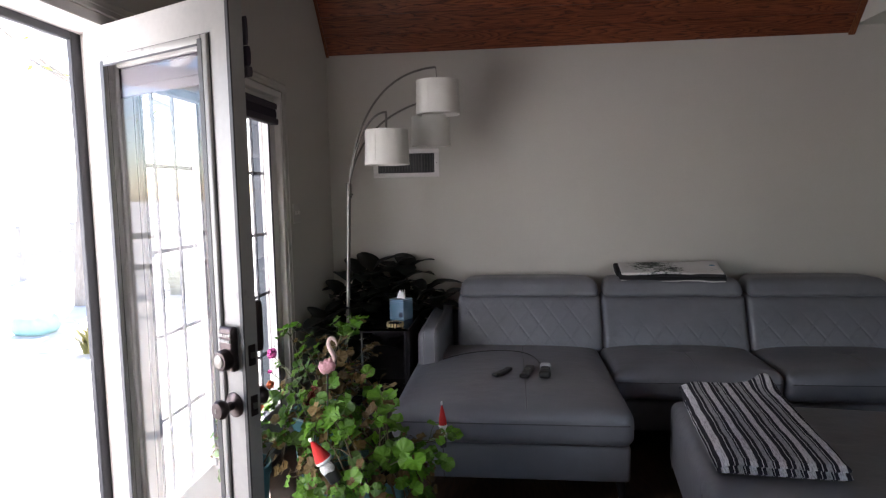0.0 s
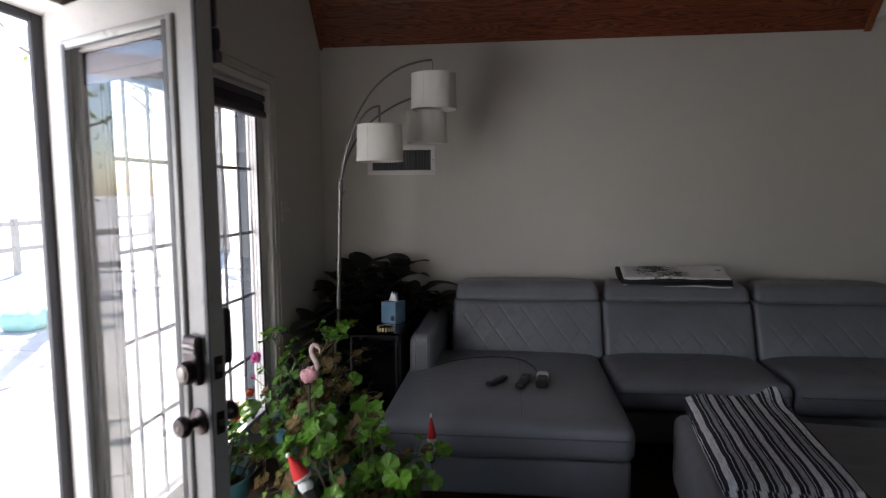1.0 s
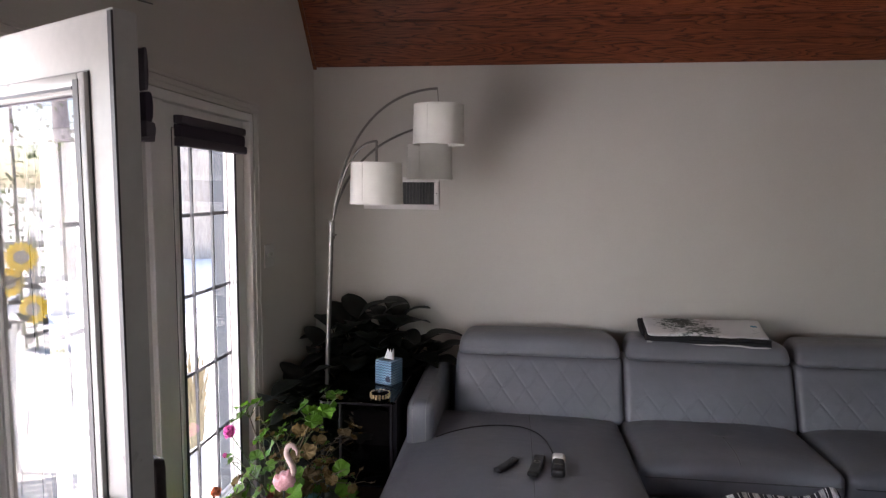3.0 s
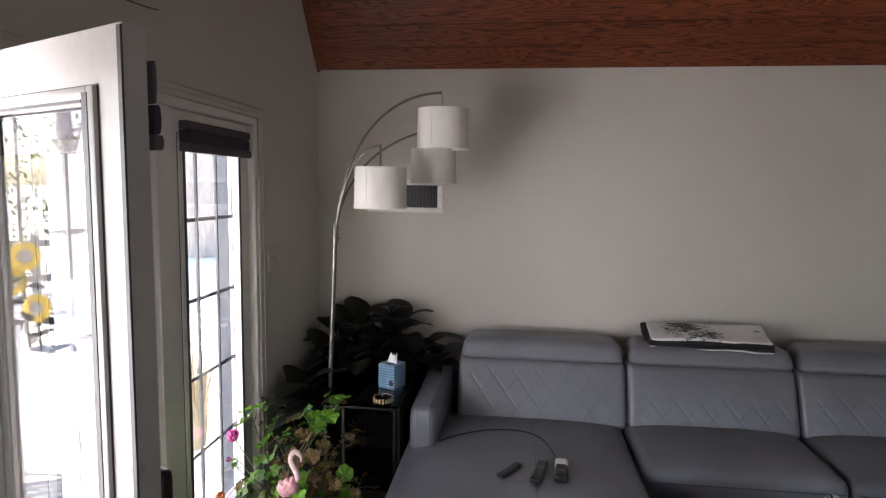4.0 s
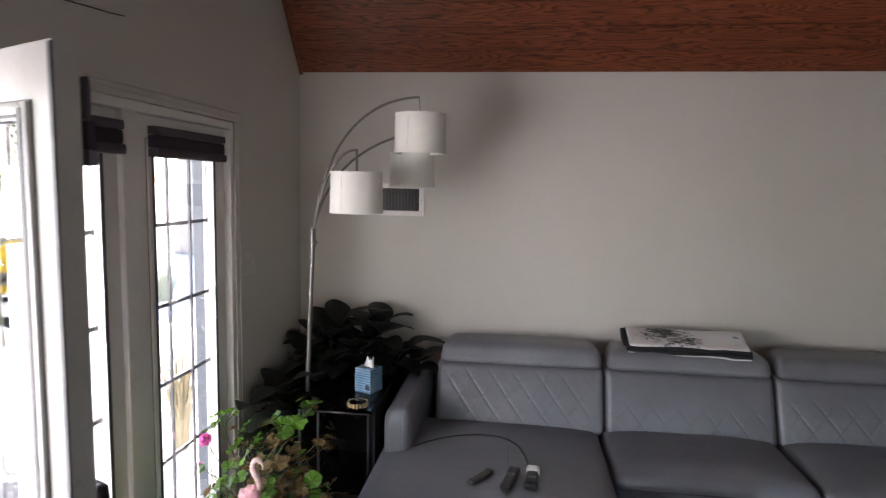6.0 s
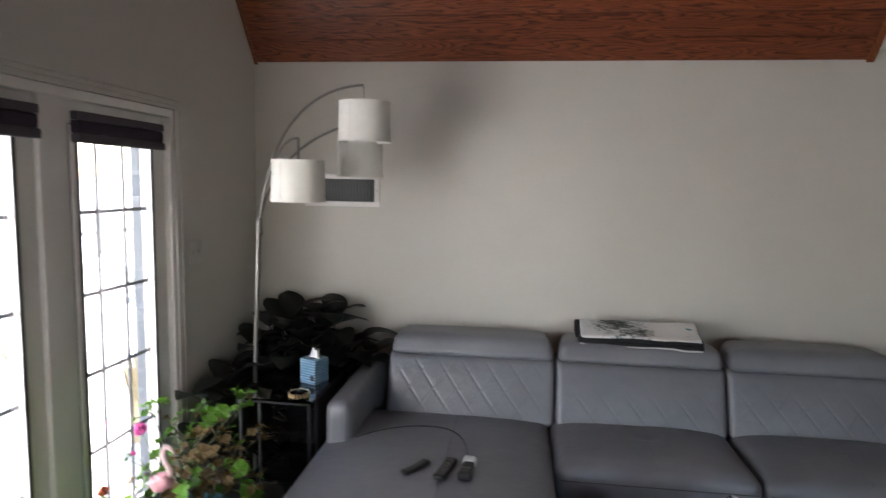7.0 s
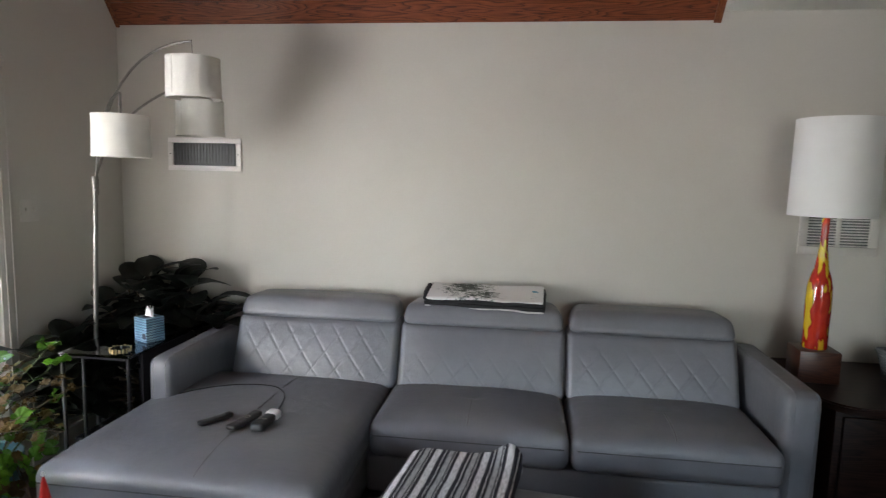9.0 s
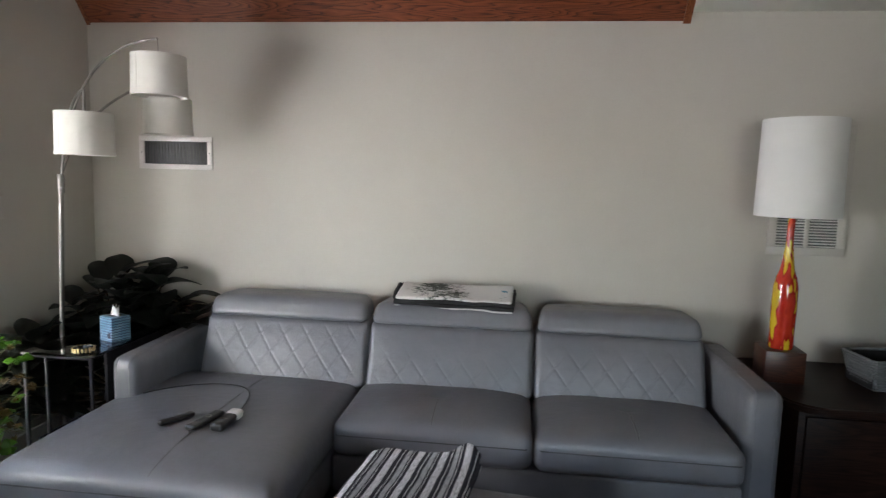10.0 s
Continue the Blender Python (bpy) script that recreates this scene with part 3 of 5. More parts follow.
def fabric_blind(m, width, levels=(0.036, 0.085, 0.118), depths=(0.040, 0.030, 0.036)):
    """A raised cloth shade: head rail, stacked folds, bottom rail. Local x along the rail, -y into the room."""
    ob = thing("fabric_blind", m, "dark plum fabric blind pulled up over the glass", "blind", "blinds of the glazed doors")
    def band(n, z0, z1, y, mat, bulge):
        def shape(p, nn):
            return p - Vector((0, bulge * (1 - (2 * p.z / (z1 - z0)) ** 2) if p.y < 0 else 0, 0))
        part(n, cushion((width, y, z1 - z0), 0.004, (10, 3, 6), shape), mat, ob, m=pose(0, -y / 2, (z0 + z1) / 2))
    band("head_rail", levels[1], levels[2], depths[2], M_BLIND_A, 0.002)
    band("folded_cloth", levels[0] - 0.001, levels[1], depths[1], M_BLIND_B, 0.003)
    band("bottom_rail", 0.0, levels[0], depths[0], M_BLIND_A, 0.003)
    return ob


BARS = (1.558, 1.226, 0.895, 0.564)
for name, y0, w, stile in (("window_1", 2.70, 0.69, 0.094), ("window_2", 2.02, 0.595, 0.082)):
    leaf = tagged(new(name), "fixed glazed door leaf with dark muntin bars", "window", kind="structure")
    leaf.matrix_basis = pose(WX - 0.062, y0, 0, 0, 0, 90)
    glazed_leaf(leaf, w, 0.02, 1.981, stile, (0.22, 0.10), BARS, M_TRIM)
fabric_blind(pose(WX - 0.032, 3.055, 1.825, 0, 0, 90), 0.545)
fabric_blind(pose(WX - 0.032, 2.325, 1.825, 0, 0, 90), 0.545)

# frame of the unit: sill, head, posts
bm = boxes(((WX - 0.19, 2.615, 0.02), (WX - 0.02, 2.70, 2.0)), ((WX - 0.19, 3.39, 0.02), (WX - 0.004, OPEN_Y1 - 0.001, 2.0)), ((WX - 0.14, 1.965, 0.02), (WX - 0.03, 2.02, 2.0)), ((WX - 0.19, OPEN_Y0 + 0.001, 0.02), (WX - 0.004, 1.30, 2.0)), ((WX - 0.19, OPEN_Y0 + 0.001, 1.982), (WX - 0.0041, OPEN_Y1 - 0.001, 2.019)), bevel=0.003, seg=1)
tagged(part("door_frame", bm, M_TRIM), "white painted frame of the glazed doors", "door frame", kind="structure")
bm = boxes(((WX - 0.160, 1.925, 0.02), (WX - 0.142, 2.015, 1.998)), ((WX - 0.160, 1.301, 1.955), (WX - 0.142, 1.924, 1.998)), bevel=0.003, seg=1)
tagged(part("storm_door_frame", bm, M_JAMB), "grey metal storm door frame in the opening", "door frame", kind="structure")
tagged(part("storm_window_frame", boxes(((WX - 0.150, 3.292, 0.02), (WX - 0.088, 3.385, 1.98)), ((WX - 0.150, 2.702, 1.88), (WX - 0.088, 3.291, 1.98)), bevel=0.003, seg=1), vary("blue_grey_metal", (0.045, 0.055, 0.068), (0.075, 0.087, 0.102), 0.6, 6)), "blue-grey metal storm window frame outside the glass", "window frame", kind="structure")
tagged(part("door_sill", boxes(((WX - 0.24, OPEN_Y0 + 0.002, -0.1), (WX + 0.01, OPEN_Y1 - 0.002, 0.019)), bevel=0.004), M_STEEL), "worn metal door sill", "door sill", kind="structure")

# casing with a stepped header
CY = OPEN_Y1 + 0.045
bm = boxes(((WX, OPEN_Y1 - 0.01, 0.0), (WX + 0.006, CY, 2.02)), ((WX, OPEN_Y1 + 0.03, 0.0), (WX + 0.009, CY - 0.004, 2.02)),
           ((WX, 1.18, 2.02), (WX + 0.005, CY, 2.062)), ((WX, 1.17, 2.062), (WX + 0.010, CY + 0.006, 2.074)), ((WX, 1.18, 2.038), (WX + 0.0075, CY, 2.045)), bevel=0.002, seg=1)
tagged(part("trim", bm, M_CASING), "painted moulded casing round the glazed doors", "trim", kind="structure")
tagged(part("baseboard", boxes(((WX, OPEN_Y1 + 0.08, -0.012), (WX + 0.014, NY - 0.015, 0.1)), ((WX + 0.015, NY - 0.014, -0.012), (5.19, NY - 0.001, 0.1)), bevel=0.003, seg=1), M_TRIM), "painted baseboard", "baseboard", kind="structure")

# the open leaf
HINGE, FREE = Vector((-1.215, 1.953)), Vector((-0.572, 1.648))
DW = (FREE - HINGE).length
DYAW = math.degrees(math.atan2(FREE.y - HINGE.y, FREE.x - HINGE.x))
DOOR = tagged(new("door_1"), "open white glazed door with a dark keypad lock", "door", kind="structure")
DOOR.matrix_basis = pose(HINGE.x, HINGE.y, 0, 0, 0, DYAW)
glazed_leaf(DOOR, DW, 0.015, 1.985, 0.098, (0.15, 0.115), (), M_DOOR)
part("weatherstrip", boxes(((DW - 0.011, -0.0265, 0.02), (DW + 0.001, -0.0222, 1.98))), M_GASKET, DOOR, "dark rubber strip", smooth=False)


def knob(parent, x, z, side):
    prof = [(0.036, 0.0), (0.036, 0.004), (0.030, 0.008), (0.013, 0.012), (0.012, 0.028), (0.022, 0.036), (0.028, 0.046), (0.028, 0.056), (0.022, 0.064), (0.010, 0.066)]
    k = part("door_knob", lathe(prof, 28), M_BRONZE, parent, "dark bronze knob", m=pose(x, side * 0.0225, z, 90 if side < 0 else -90, 0, 0))
    part("keyhole", boxes(((-0.002, -0.006, 0.066), (0.002, 0.006, 0.0675))), M_STEEL, k, smooth=False)
    return k


knob(DOOR, DW - 0.055, 0.838, -1)
knob(DOOR, DW - 0.055, 0.838, 1)
lock = part("keypad_lock", cushion((0.062, 0.024, 0.13), 0.010, (10, 4, 14)), M_BRONZE, DOOR, "dark bronze keypad deadbolt", m=pose(DW - 0.055, -0.033, 1.005))
part("lock_cylinder", lathe([(0.031, 0.0), (0.030, 0.018), (0.026, 0.026), (0.020, 0.027)], 24), M_BRONZE, lock, m=pose(0, -0.010, -0.03, 90, 0, 0))
part("key_face", lathe([(0.019, 0.026), (0.019, 0.029), (0.017, 0.030)], 20), M_STEEL, lock, "steel key face", m=pose(0, -0.010, -0.03, 90, 0, 0))
for i in range(5):
    for j in range(2):
        part("key_button", boxes(((-0.0038, -0.005, -0.0045), (0.0038, 0.0, 0.0045)), bevel=0.001, seg=1), M_TRIM, lock, m=pose(-0.02 + 0.010 * i, -0.0115, 0.040 - 0.016 * j))
for z in (0.838, 0.985):
    plate = part("latch_plate", boxes(((DW + 0.0003, -0.013, z - 0.03), (DW + 0.0025, 0.013, z + 0.03)), bevel=0.001, seg=1), M_BRONZE, DOOR, "dark bronze latch plate")
    part("latch_bolt", boxes(((DW + 0.002, -0.007, z - 0.009), (DW + 0.010, 0.007, z + 0.009)), bevel=0.003, seg=2), M_STEEL, plate)
back = Vector((math.cos(radians(DYAW)), math.sin(radians(DYAW))))
inner = Vector((-back.y, back.x))
c = HINGE + back * (DW / 2 + 0.01) + inner * 0.033
fabric_blind(pose(c.x, c.y, 1.765, 0, 0, DYAW + 180), DW - 0.02, (0.030, 0.085, 0.165), (0.018, 0.014, 0.008))
c = HINGE + back * (DW - 0.075) + inner * 0.03
part("lock_housing", cushion((0.06, 0.032, 0.15), 0.010, (6, 4, 8)), M_BRONZE, DOOR, "dark bronze lock housing", m=pose(DW - 0.034, 0.0385, 1.06))

# a short cable on the wall above the door
tagged(part("wall_cable", tube([(WX + 0.003, 2.30, 2.262), (WX + 0.004, 2.45, 2.276), (WX + 0.003, 2.55, 2.284), (WX + 0.003, 2.62, 2.294)], 0.0025, 6), M_BLACK), "thin dark cable along the wall", "cable")

# light switch
SW = thing("light_switch", pose(WX, 3.575, 1.327, 0, 0, 90), "off-white double light switch plate on the wall", "light switch")
part("plate", boxes(((-0.058, -0.006, -0.058), (0.058, 0, 0.058)), bevel=0.003), M_CASING, SW)
for x in (-0.024, 0.024):
    part("toggle", boxes(((x - 0.006, -0.016, -0.006), (x + 0.006, -0.0055, 0.014)), bevel=0.002), M_CASING, SW)

# ---- grilles on the north wall ----
VENT = thing("wall_vent", pose(-0.565, NY, 1.648), "white framed wall vent with dark upright slats", "air vent")
bm = boxes(((-0.235, -0.012, -0.099), (0.235, 0, -0.068)), ((-0.235, -0.012, 0.068), (0.235, 0, 0.099)), ((-0.235, -0.012, -0.068), (-0.202, 0, 0.068)), ((0.202, -0.012, -0.068), (0.235, 0, 0.068)), bevel=0.003)
part("frame", bm, M_TRIM, VENT)
part("backing", boxes(((-0.202, -0.002, -0.068), (0.202, -0.0005, 0.068))), M_BLACK, VENT, "dark duct behind the slats", smooth=False)
M_SLAT = vary("dusty_dark_slat", (0.035, 0.033, 0.032), (0.07, 0.066, 0.063), 0.6, 20)
slat = boxes(((-0.002, -0.010, -0.067), (0.002, -0.002, 0.067)))
first = part("slat", slat, M_SLAT, VENT, smooth=False, m=pose(-0.19, 0, 0, 0, 0, 25))
for i in range(1, 20):
    o = new("slat", first.data)
    o.parent, o.matrix_basis = VENT, pose(-0.19 + 0.02 * i, 0, 0, 0, 0, 25)
for x in (-0.218, 0.218):
    part("screw", lathe([(0.004, 0), (0.004, 0.002), (0.002, 0.003)], 10), M_STEEL, VENT, m=pose(x, -0.012, 0.0, 90, 0, 0))

RET = thing("return_grille", pose(3.06, NY, 1.525), "white painted return air grille with louvres", "air vent")
bm = boxes(((-0.2, -0.014, -0.35), (0.2, 0, -0.305)), ((-0.2, -0.014, 0.305), (0.2, 0, 0.35)), ((-0.2, -0.014, -0.305), (-0.155, 0, 0.305)), ((0.155, -0.014, -0.305), (0.2, 0, 0.305)), ((-0.012, -0.012, -0.305), (0.012, 0, 0.305)), bevel=0.003)
part("frame", bm, M_CASING, RET)
part("backing", boxes(((-0.155, -0.002, -0.305), (0.155, -0.0005, 0.305))), vary("grey_duct", (0.1, 0.1, 0.1), (0.16, 0.16, 0.16), 0.7), RET, smooth=False)
lou = None
for sx in (-0.0835, 0.0835):
    for i in range(39):
        if lou is None:
            lou = part("louvre", boxes(((-0.0715, -0.008, -0.0015), (0.0715, 0.0, 0.0012))), M_TRIM, RET, smooth=False, m=pose(sx, -0.004, -0.296 + 0.0156 * i, 35, 0, 0))
        else:
            o = new("louvre", lou.data)
            o.parent, o.matrix_basis = RET, pose(sx, -0.004, -0.296 + 0.0156 * i, 35, 0, 0)

# ---- three-shade arc floor lamp ----
FL = thing("floor_lamp", pose(0, 0, 0), "brushed steel arc floor lamp with three white drum shades", "floor lamp")
PX, PY = -0.855, 3.665
part("base", lathe([(0.15, 0.0), (0.15, 0.018), (0.14, 0.026), (0.03, 0.032), (0.014, 0.05)], 40), M_STEEL, FL, m=pose(PX, PY, -0.012))
part("pole", tube([(PX, PY, 0.03), (PX + 0.01, PY, 0.7), (PX + 0.04, PY, 1.45), (PX + 0.046, PY, 1.5)], 0.0125, 14), M_STEEL, FL)
part("collar", lathe([(0.016, 0), (0.017, 0.004), (0.017, 0.09), (0.015, 0.095)], 20), M_STEEL, FL, m=pose(PX + 0.04, PY, 1.41))
part("screw_knob", tube([(PX + 0.05, PY - 0.012, 1.435), (PX + 0.07, PY - 0.025, 1.435)], 0.006, 10), M_STEEL, FL)
TOP = (PX + 0.046, PY, 1.495)


def shade_on_arm(c, z0, z1, r, arc, drop):
    arm_ob = part("arm", tube(bezier(arc, 28), 0.0062, 10), M_STEEL, FL)
    tip = arc[3]
    part("drop_rod", tube([tip, (c[0], c[1], z1 - 0.03)], drop, 8), M_STEEL, arm_ob)
    h = z1 - z0
    prof = [(r * 1.02, 0.0), (r * 0.985, h), (r * 0.985 - 0.003, h), (r * 1.02 - 0.003, 0.0)]
    sh = part("shade", lathe(prof, 48, closed=True), M_SHADE, FL, "white linen drum shade", m=pose(c[0], c[1], z0))
    for z, rr in ((0.004, r * 1.02), (h - 0.008, r * 0.985)):
        part("trim_band", lathe([(rr + 0.0015, z), (rr + 0.0015, z + 0.010), (rr - 0.001, z + 0.010), (rr - 0.001, z)], 48, closed=True), M_SHADE, sh)
    bm = bmesh.new()
    for k in range(3):
        a = 2.1 * k
        tube([(0, 0, h - 0.025), (r * 0.97 * math.cos(a), r * 0.97 * math.sin(a), h - 0.012)], 0.002, 6, bm)
    part("spider", bm, M_STEEL, sh)
    seam = -1.9
    part("seam", tube([(r * 1.021 * math.cos(seam), r * 1.021 * math.sin(seam), 0.0), (r * 0.987 * math.cos(seam), r * 0.987 * math.sin(seam), h)], 0.0012, 5), M_SHADE, sh)
    part("bulb", lathe([(0.012, 0.0), (0.014, 0.03), (0.028, 0.06), (0.03, 0.085), (0.02, 0.105), (0.006, 0.112)], 18), plain("frosted_bulb", (0.8, 0.8, 0.78), 0.3), sh, "unlit frosted bulb", m=pose(0, 0, h - 0.03, 180, 0, 0))


shade_on_arm((-0.535, 3.485), 1.60, 1.795, 0.125, (TOP, (-0.765, 3.645, 1.74), (-0.66, 3.57, 1.91), (-0.535, 3.487, 1.90)), 0.006)
shade_on_arm((-0.256, 3.65), 1.895, 2.088, 0.127, (TOP, (-0.765, 3.655, 1.87), (-0.60, 3.665, 2.16), (-0.265, 3.655, 2.172)), 0.002)
shade_on_arm((-0.325, 3.83), 1.725, 1.905, 0.119, (TOP, (-0.775, 3.70, 1.72), (-0.68, 3.84, 1.93), (-0.335, 3.83, 2.01)), 0.004)

# ---- dark glass side table ----
M_DARKSTEEL = vary("dulled_chrome", (0.045, 0.045, 0.047), (0.075, 0.075, 0.077), 0.5, 20, metal=1.0, relief=0.0)
M_DARKGLASS = plain("black_glass", (0.008, 0.008, 0.010), 0.06)
M_SMOKED = glass("smoked_glass", (0.42, 0.42, 0.45), 0.02)
M_MATTEBLACK = vary("matte_black_paint", (0.014, 0.013, 0.015), (0.024, 0.022, 0.025), 0.75, 20)
M_MATTEBLACK.node_tree.nodes["Principled BSDF"].inputs["Specular IOR Level"].default_value = 0.12
ST = thing("side_table", pose(-0.60, 3.655, -0.012), "smoked glass side table with dull chrome and black legs", "side table")
part("tabletop", boxes(((-0.175, -0.345, 0.682), (0.19, 0.285, 0.694)), bevel=0.002), M_SMOKED, ST, "smoked glass top", smooth=False)
part("shelf", boxes(((-0.19, -0.245, 0.22), (0.18, 0.245, 0.23)), bevel=0.003), M_DARKGLASS, ST)
part("side_panel", boxes(((0.165, -0.23, 0.02), (0.178, 0.23, 0.68))), M_MATTEBLACK, ST, smooth=False)
part("back_panel", boxes(((-0.155, 0.22, 0.02), (0.16, 0.232, 0.68))), M_MATTEBLACK, ST, smooth=False)
for x, mat in ((-0.164, M_DARKSTEEL), (0.172, M_MATTEBLACK)):
    for y in (-0.33, 0.27):
        part("leg", boxes(((x - 0.007, y - 0.007, 0.0), (x + 0.007, y + 0.007, 0.6815)), bevel=0.002), mat, ST)
part("side_rail", boxes(((-0.170, -0.322, 0.672), (-0.160, 0.262, 0.6815))), M_DARKSTEEL, ST, smooth=False)
part("inner_leg", boxes(((-0.092, -0.30, 0.22), (-0.080, -0.288, 0.6815)), bevel=0.002), M_DARKSTEEL, ST)
part("front_rail", boxes(((-0.156, -0.337, 0.670), (0.163, -0.325, 0.6815))), M_MATTEBLACK, ST, smooth=False)


# ---- tissue box ----
def tissue_print():
    m, nt, ns, b = nodes_of("blue_zigzag_card")
    tc = ns.new("ShaderNodeTexCoord")
    sep = ns.new("ShaderNodeSeparateXYZ")
    nt.links.new(tc.outputs["Object"], sep.inputs[0])
    add = ns.new("ShaderNodeMath")
    nt.links.new(sep.outputs[0], add.inputs[0])
    nt.links.new(sep.outputs[1], add.inputs[1])
    def node(op, a, v=None, l=None):
        n = ns.new("ShaderNodeMath")
        n.operation = op
        nt.links.new(a, n.inputs[0])
        if v is not None:
            n.inputs[1].default_value = v
        if l is not None:
            nt.links.new(l, n.inputs[1])
        return n.outputs[0]
    tri = node("PINGPONG", node("MULTIPLY", add.outputs[0], 50.0), 0.5)
    ph = node("ADD", node("MULTIPLY", sep.outputs[2], 75.0), None, tri)
    band = node("FRACT", ph)
    base = ramp(nt, noise_tex(nt, coords(nt), 16, 3), [(0.35, (0.10, 0.28, 0.36)), (0.5, (0.20, 0.36, 0.52)), (0.65, (0.34, 0.52, 0.60))])
    mx = ns.new("ShaderNodeMix")
    mx.data_type = "RGBA"
    nt.links.new(ramp(nt, band, [(0.55, (0, 0, 0)), (0.62, (1, 1, 1))]), mx.inputs["Factor"])
    nt.links.new(base, mx.inputs["A"])
    mx.inputs["B"].default_value = (0.035, 0.06, 0.13, 1)
    nt.links.new(mx.outputs["Result"], b.inputs["Base Color"])
    b.inputs["Roughness"].default_value = 0.5
    return m


TB = thing("tissue_box", pose(-0.497, 3.60, 0.683, 0, 0, -24), "blue zigzag patterned cardboard tissue box", "tissue box")
part("box", boxes(((-0.050, -0.050, 0.0), (0.050, 0.050, 0.122)), bevel=0.002), tissue_print(), TB)
part("brand_mark", lathe([(0.015, 0.0), (0.015, 0.0006)], 20), plain("navy_ink", (0.01, 0.015, 0.04), 0.5), TB, "dark round mark", m=pose(0.030, -0.0502, 0.03, 90, 0, 0))
part("slot", lathe([(0.03, 0.0), (0.03, 0.0008)], 20), M_BLACK, TB, m=pose(0, 0, 0.1218))
bm = bmesh.new()
rows = []
for j in range(7):
    f = j / 6
    rows.append([bm.verts.new((0.032 * (1 - 0.55 * f) * math.cos(a) + 0.012 * f, 0.018 * (1 - 0.2 * f) * math.sin(a * 2) * (0.4 + f * 0.3), 0.119 + 0.05 * f * (1 + 0.25 * math.sin(a * 3)))) for a in [i * 2 * math.pi / 14 for i in range(14)]])
for a, b2 in zip(rows, rows[1:]):
    for i in range(14):
        bm.faces.new((a[i], a[(i + 1) % 14], b2[(i + 1) % 14], b2[i]))
part("tissue", bm, vary("white_tissue", (0.74, 0.74, 0.74), (0.82, 0.82, 0.82), 0.95, 30), TB, "crumpled white tissue")

# gilded trinket dish on the table
DISH = thing("trinket_dish", pose(-0.49, 3.36, 0.683), "small dark dish with a gilded scalloped rim", "dish")
bm = lathe([(0.035, 0.0), (0.044, 0.008), (0.046, 0.022), (0.043, 0.023), (0.040, 0.010), (0.030, 0.006)], 28)
part("bowl", bm, M_DARKGLASS, DISH)
M_GOLD = vary("worn_gilt", (0.42, 0.28, 0.12), (0.65, 0.5, 0.28), 0.35, 40, metal=0.8)
for i in range(18):
    a = 2 * math.pi * i / 18
    part("gilt_scallop", cushion((0.011, 0.006, 0.018 + 0.004 * (i % 3)), 0.0025, (3, 2, 4)), M_GOLD, DISH, m=pose(0.046 * math.cos(a), 0.046 * math.sin(a), 0.016, 0, 0, math.degrees(a) + 90))


# ---- table lamp, end table, basket ----
def swirl_glaze():
    m, nt, ns, b = nodes_of("red_yellow_glaze")
    v = coords(nt, (1, 1, 0.32))
    n = noise_tex(nt, v, 29, 1.0, 0.4)
    col = ramp(nt, n, [(0.30, (0.40, 0.02, 0.012)), (0.44, (0.46, 0.03, 0.012)), (0.55, (0.28, 0.012, 0.008)), (0.565, (0.50, 0.24, 0.01)), (0.585, (0.60, 0.40, 0.02))])
    nt.links.new(col, b.inputs["Base Color"])
    b.inputs["Roughness"].default_value = 0.16
    b.inputs["Coat Weight"].default_value = 0.4
    return m


TL = thing("table_lamp", pose(2.85, 3.95, 0.592), "table lamp with red and yellow glazed bottle and tall white shade", "table lamp")
part("block", boxes(((-0.092, -0.092, 0.0), (0.092, 0.092, 0.155)), bevel=0.004), M_BLOCKWOOD, TL, "reddish wooden plinth", m=pose(-0.02, 0, 0, 0, 0, -4))
prof = [(r * 0.82, z) for r, z in [(0.066, 0.155), (0.0705, 0.165), (0.069, 0.27), (0.072, 0.36), (0.069, 0.46), (0.058, 0.507), (0.040, 0.55), (0.031, 0.60), (0.022, 0.66), (0.020, 0.72), (0.021, 0.79), (0.017, 0.80)]]
part("bottle", lathe(prof, 40), swirl_glaze(), TL, "red and yellow glazed ceramic bottle", m=pose(-0.02, 0, 0))
sh = part("shade", lathe([(0.190, 0.808), (0.184, 1.272), (0.180, 1.272), (0.186, 0.808)], 64, closed=True), vary("white_lamp_paper", (0.72, 0.72, 0.71), (0.77, 0.77, 0.76), 0.8, 10, fine=300, relief=0.2), TL, "tall white drum shade")
bm = bmesh.new()
for k in range(3):
    tube([(0, 0, 1.24), (0.182 * math.cos(2.1 * k), 0.182 * math.sin(2.1 * k), 1.262)], 0.002, 6, bm)
part("spider", bm, M_STEEL, sh)
part("stem", tube([(0, 0, 0.79), (0, 0, 1.26)], 0.005, 8), M_STEEL, TL)
part("bulb", lathe([(0.012, 0.0), (0.028, 0.04), (0.03, 0.07), (0.01, 0.1)], 16), plain("white_bulb", (0.8, 0.8, 0.78), 0.3), TL, m=pose(0, 0, 0.9))

ET = thing("end_table", pose(3.35, 3.93, -0.012), "dark stained wooden end table with rounded corners", "end table")
bm = bmesh.new()
pts = []
for cx, cy, a0 in ((0.55, 0.31, 0), (-0.58, 0.31, 90), (-0.46, -0.24, 180), (0.43, -0.24, 270)):
    r = 0.05 if cy > 0 else 0.16
    for k in range(9):
        a = radians(a0 + 90 * k / 8)
        pts.append((cx + r * math.cos(a), cy + r * math.sin(a)))
lo = [bm.verts.new((x, y, 0.566)) for x, y in pts]
hi = [bm.verts.new((x, y, 0.604)) for x, y in pts]
bm.faces.new(lo[::-1])
bm.faces.new(hi)
for i in range(len(pts)):
    bm.faces.new((lo[i], lo[(i + 1) % len(pts)], hi[(i + 1) % len(pts)], hi[i]))
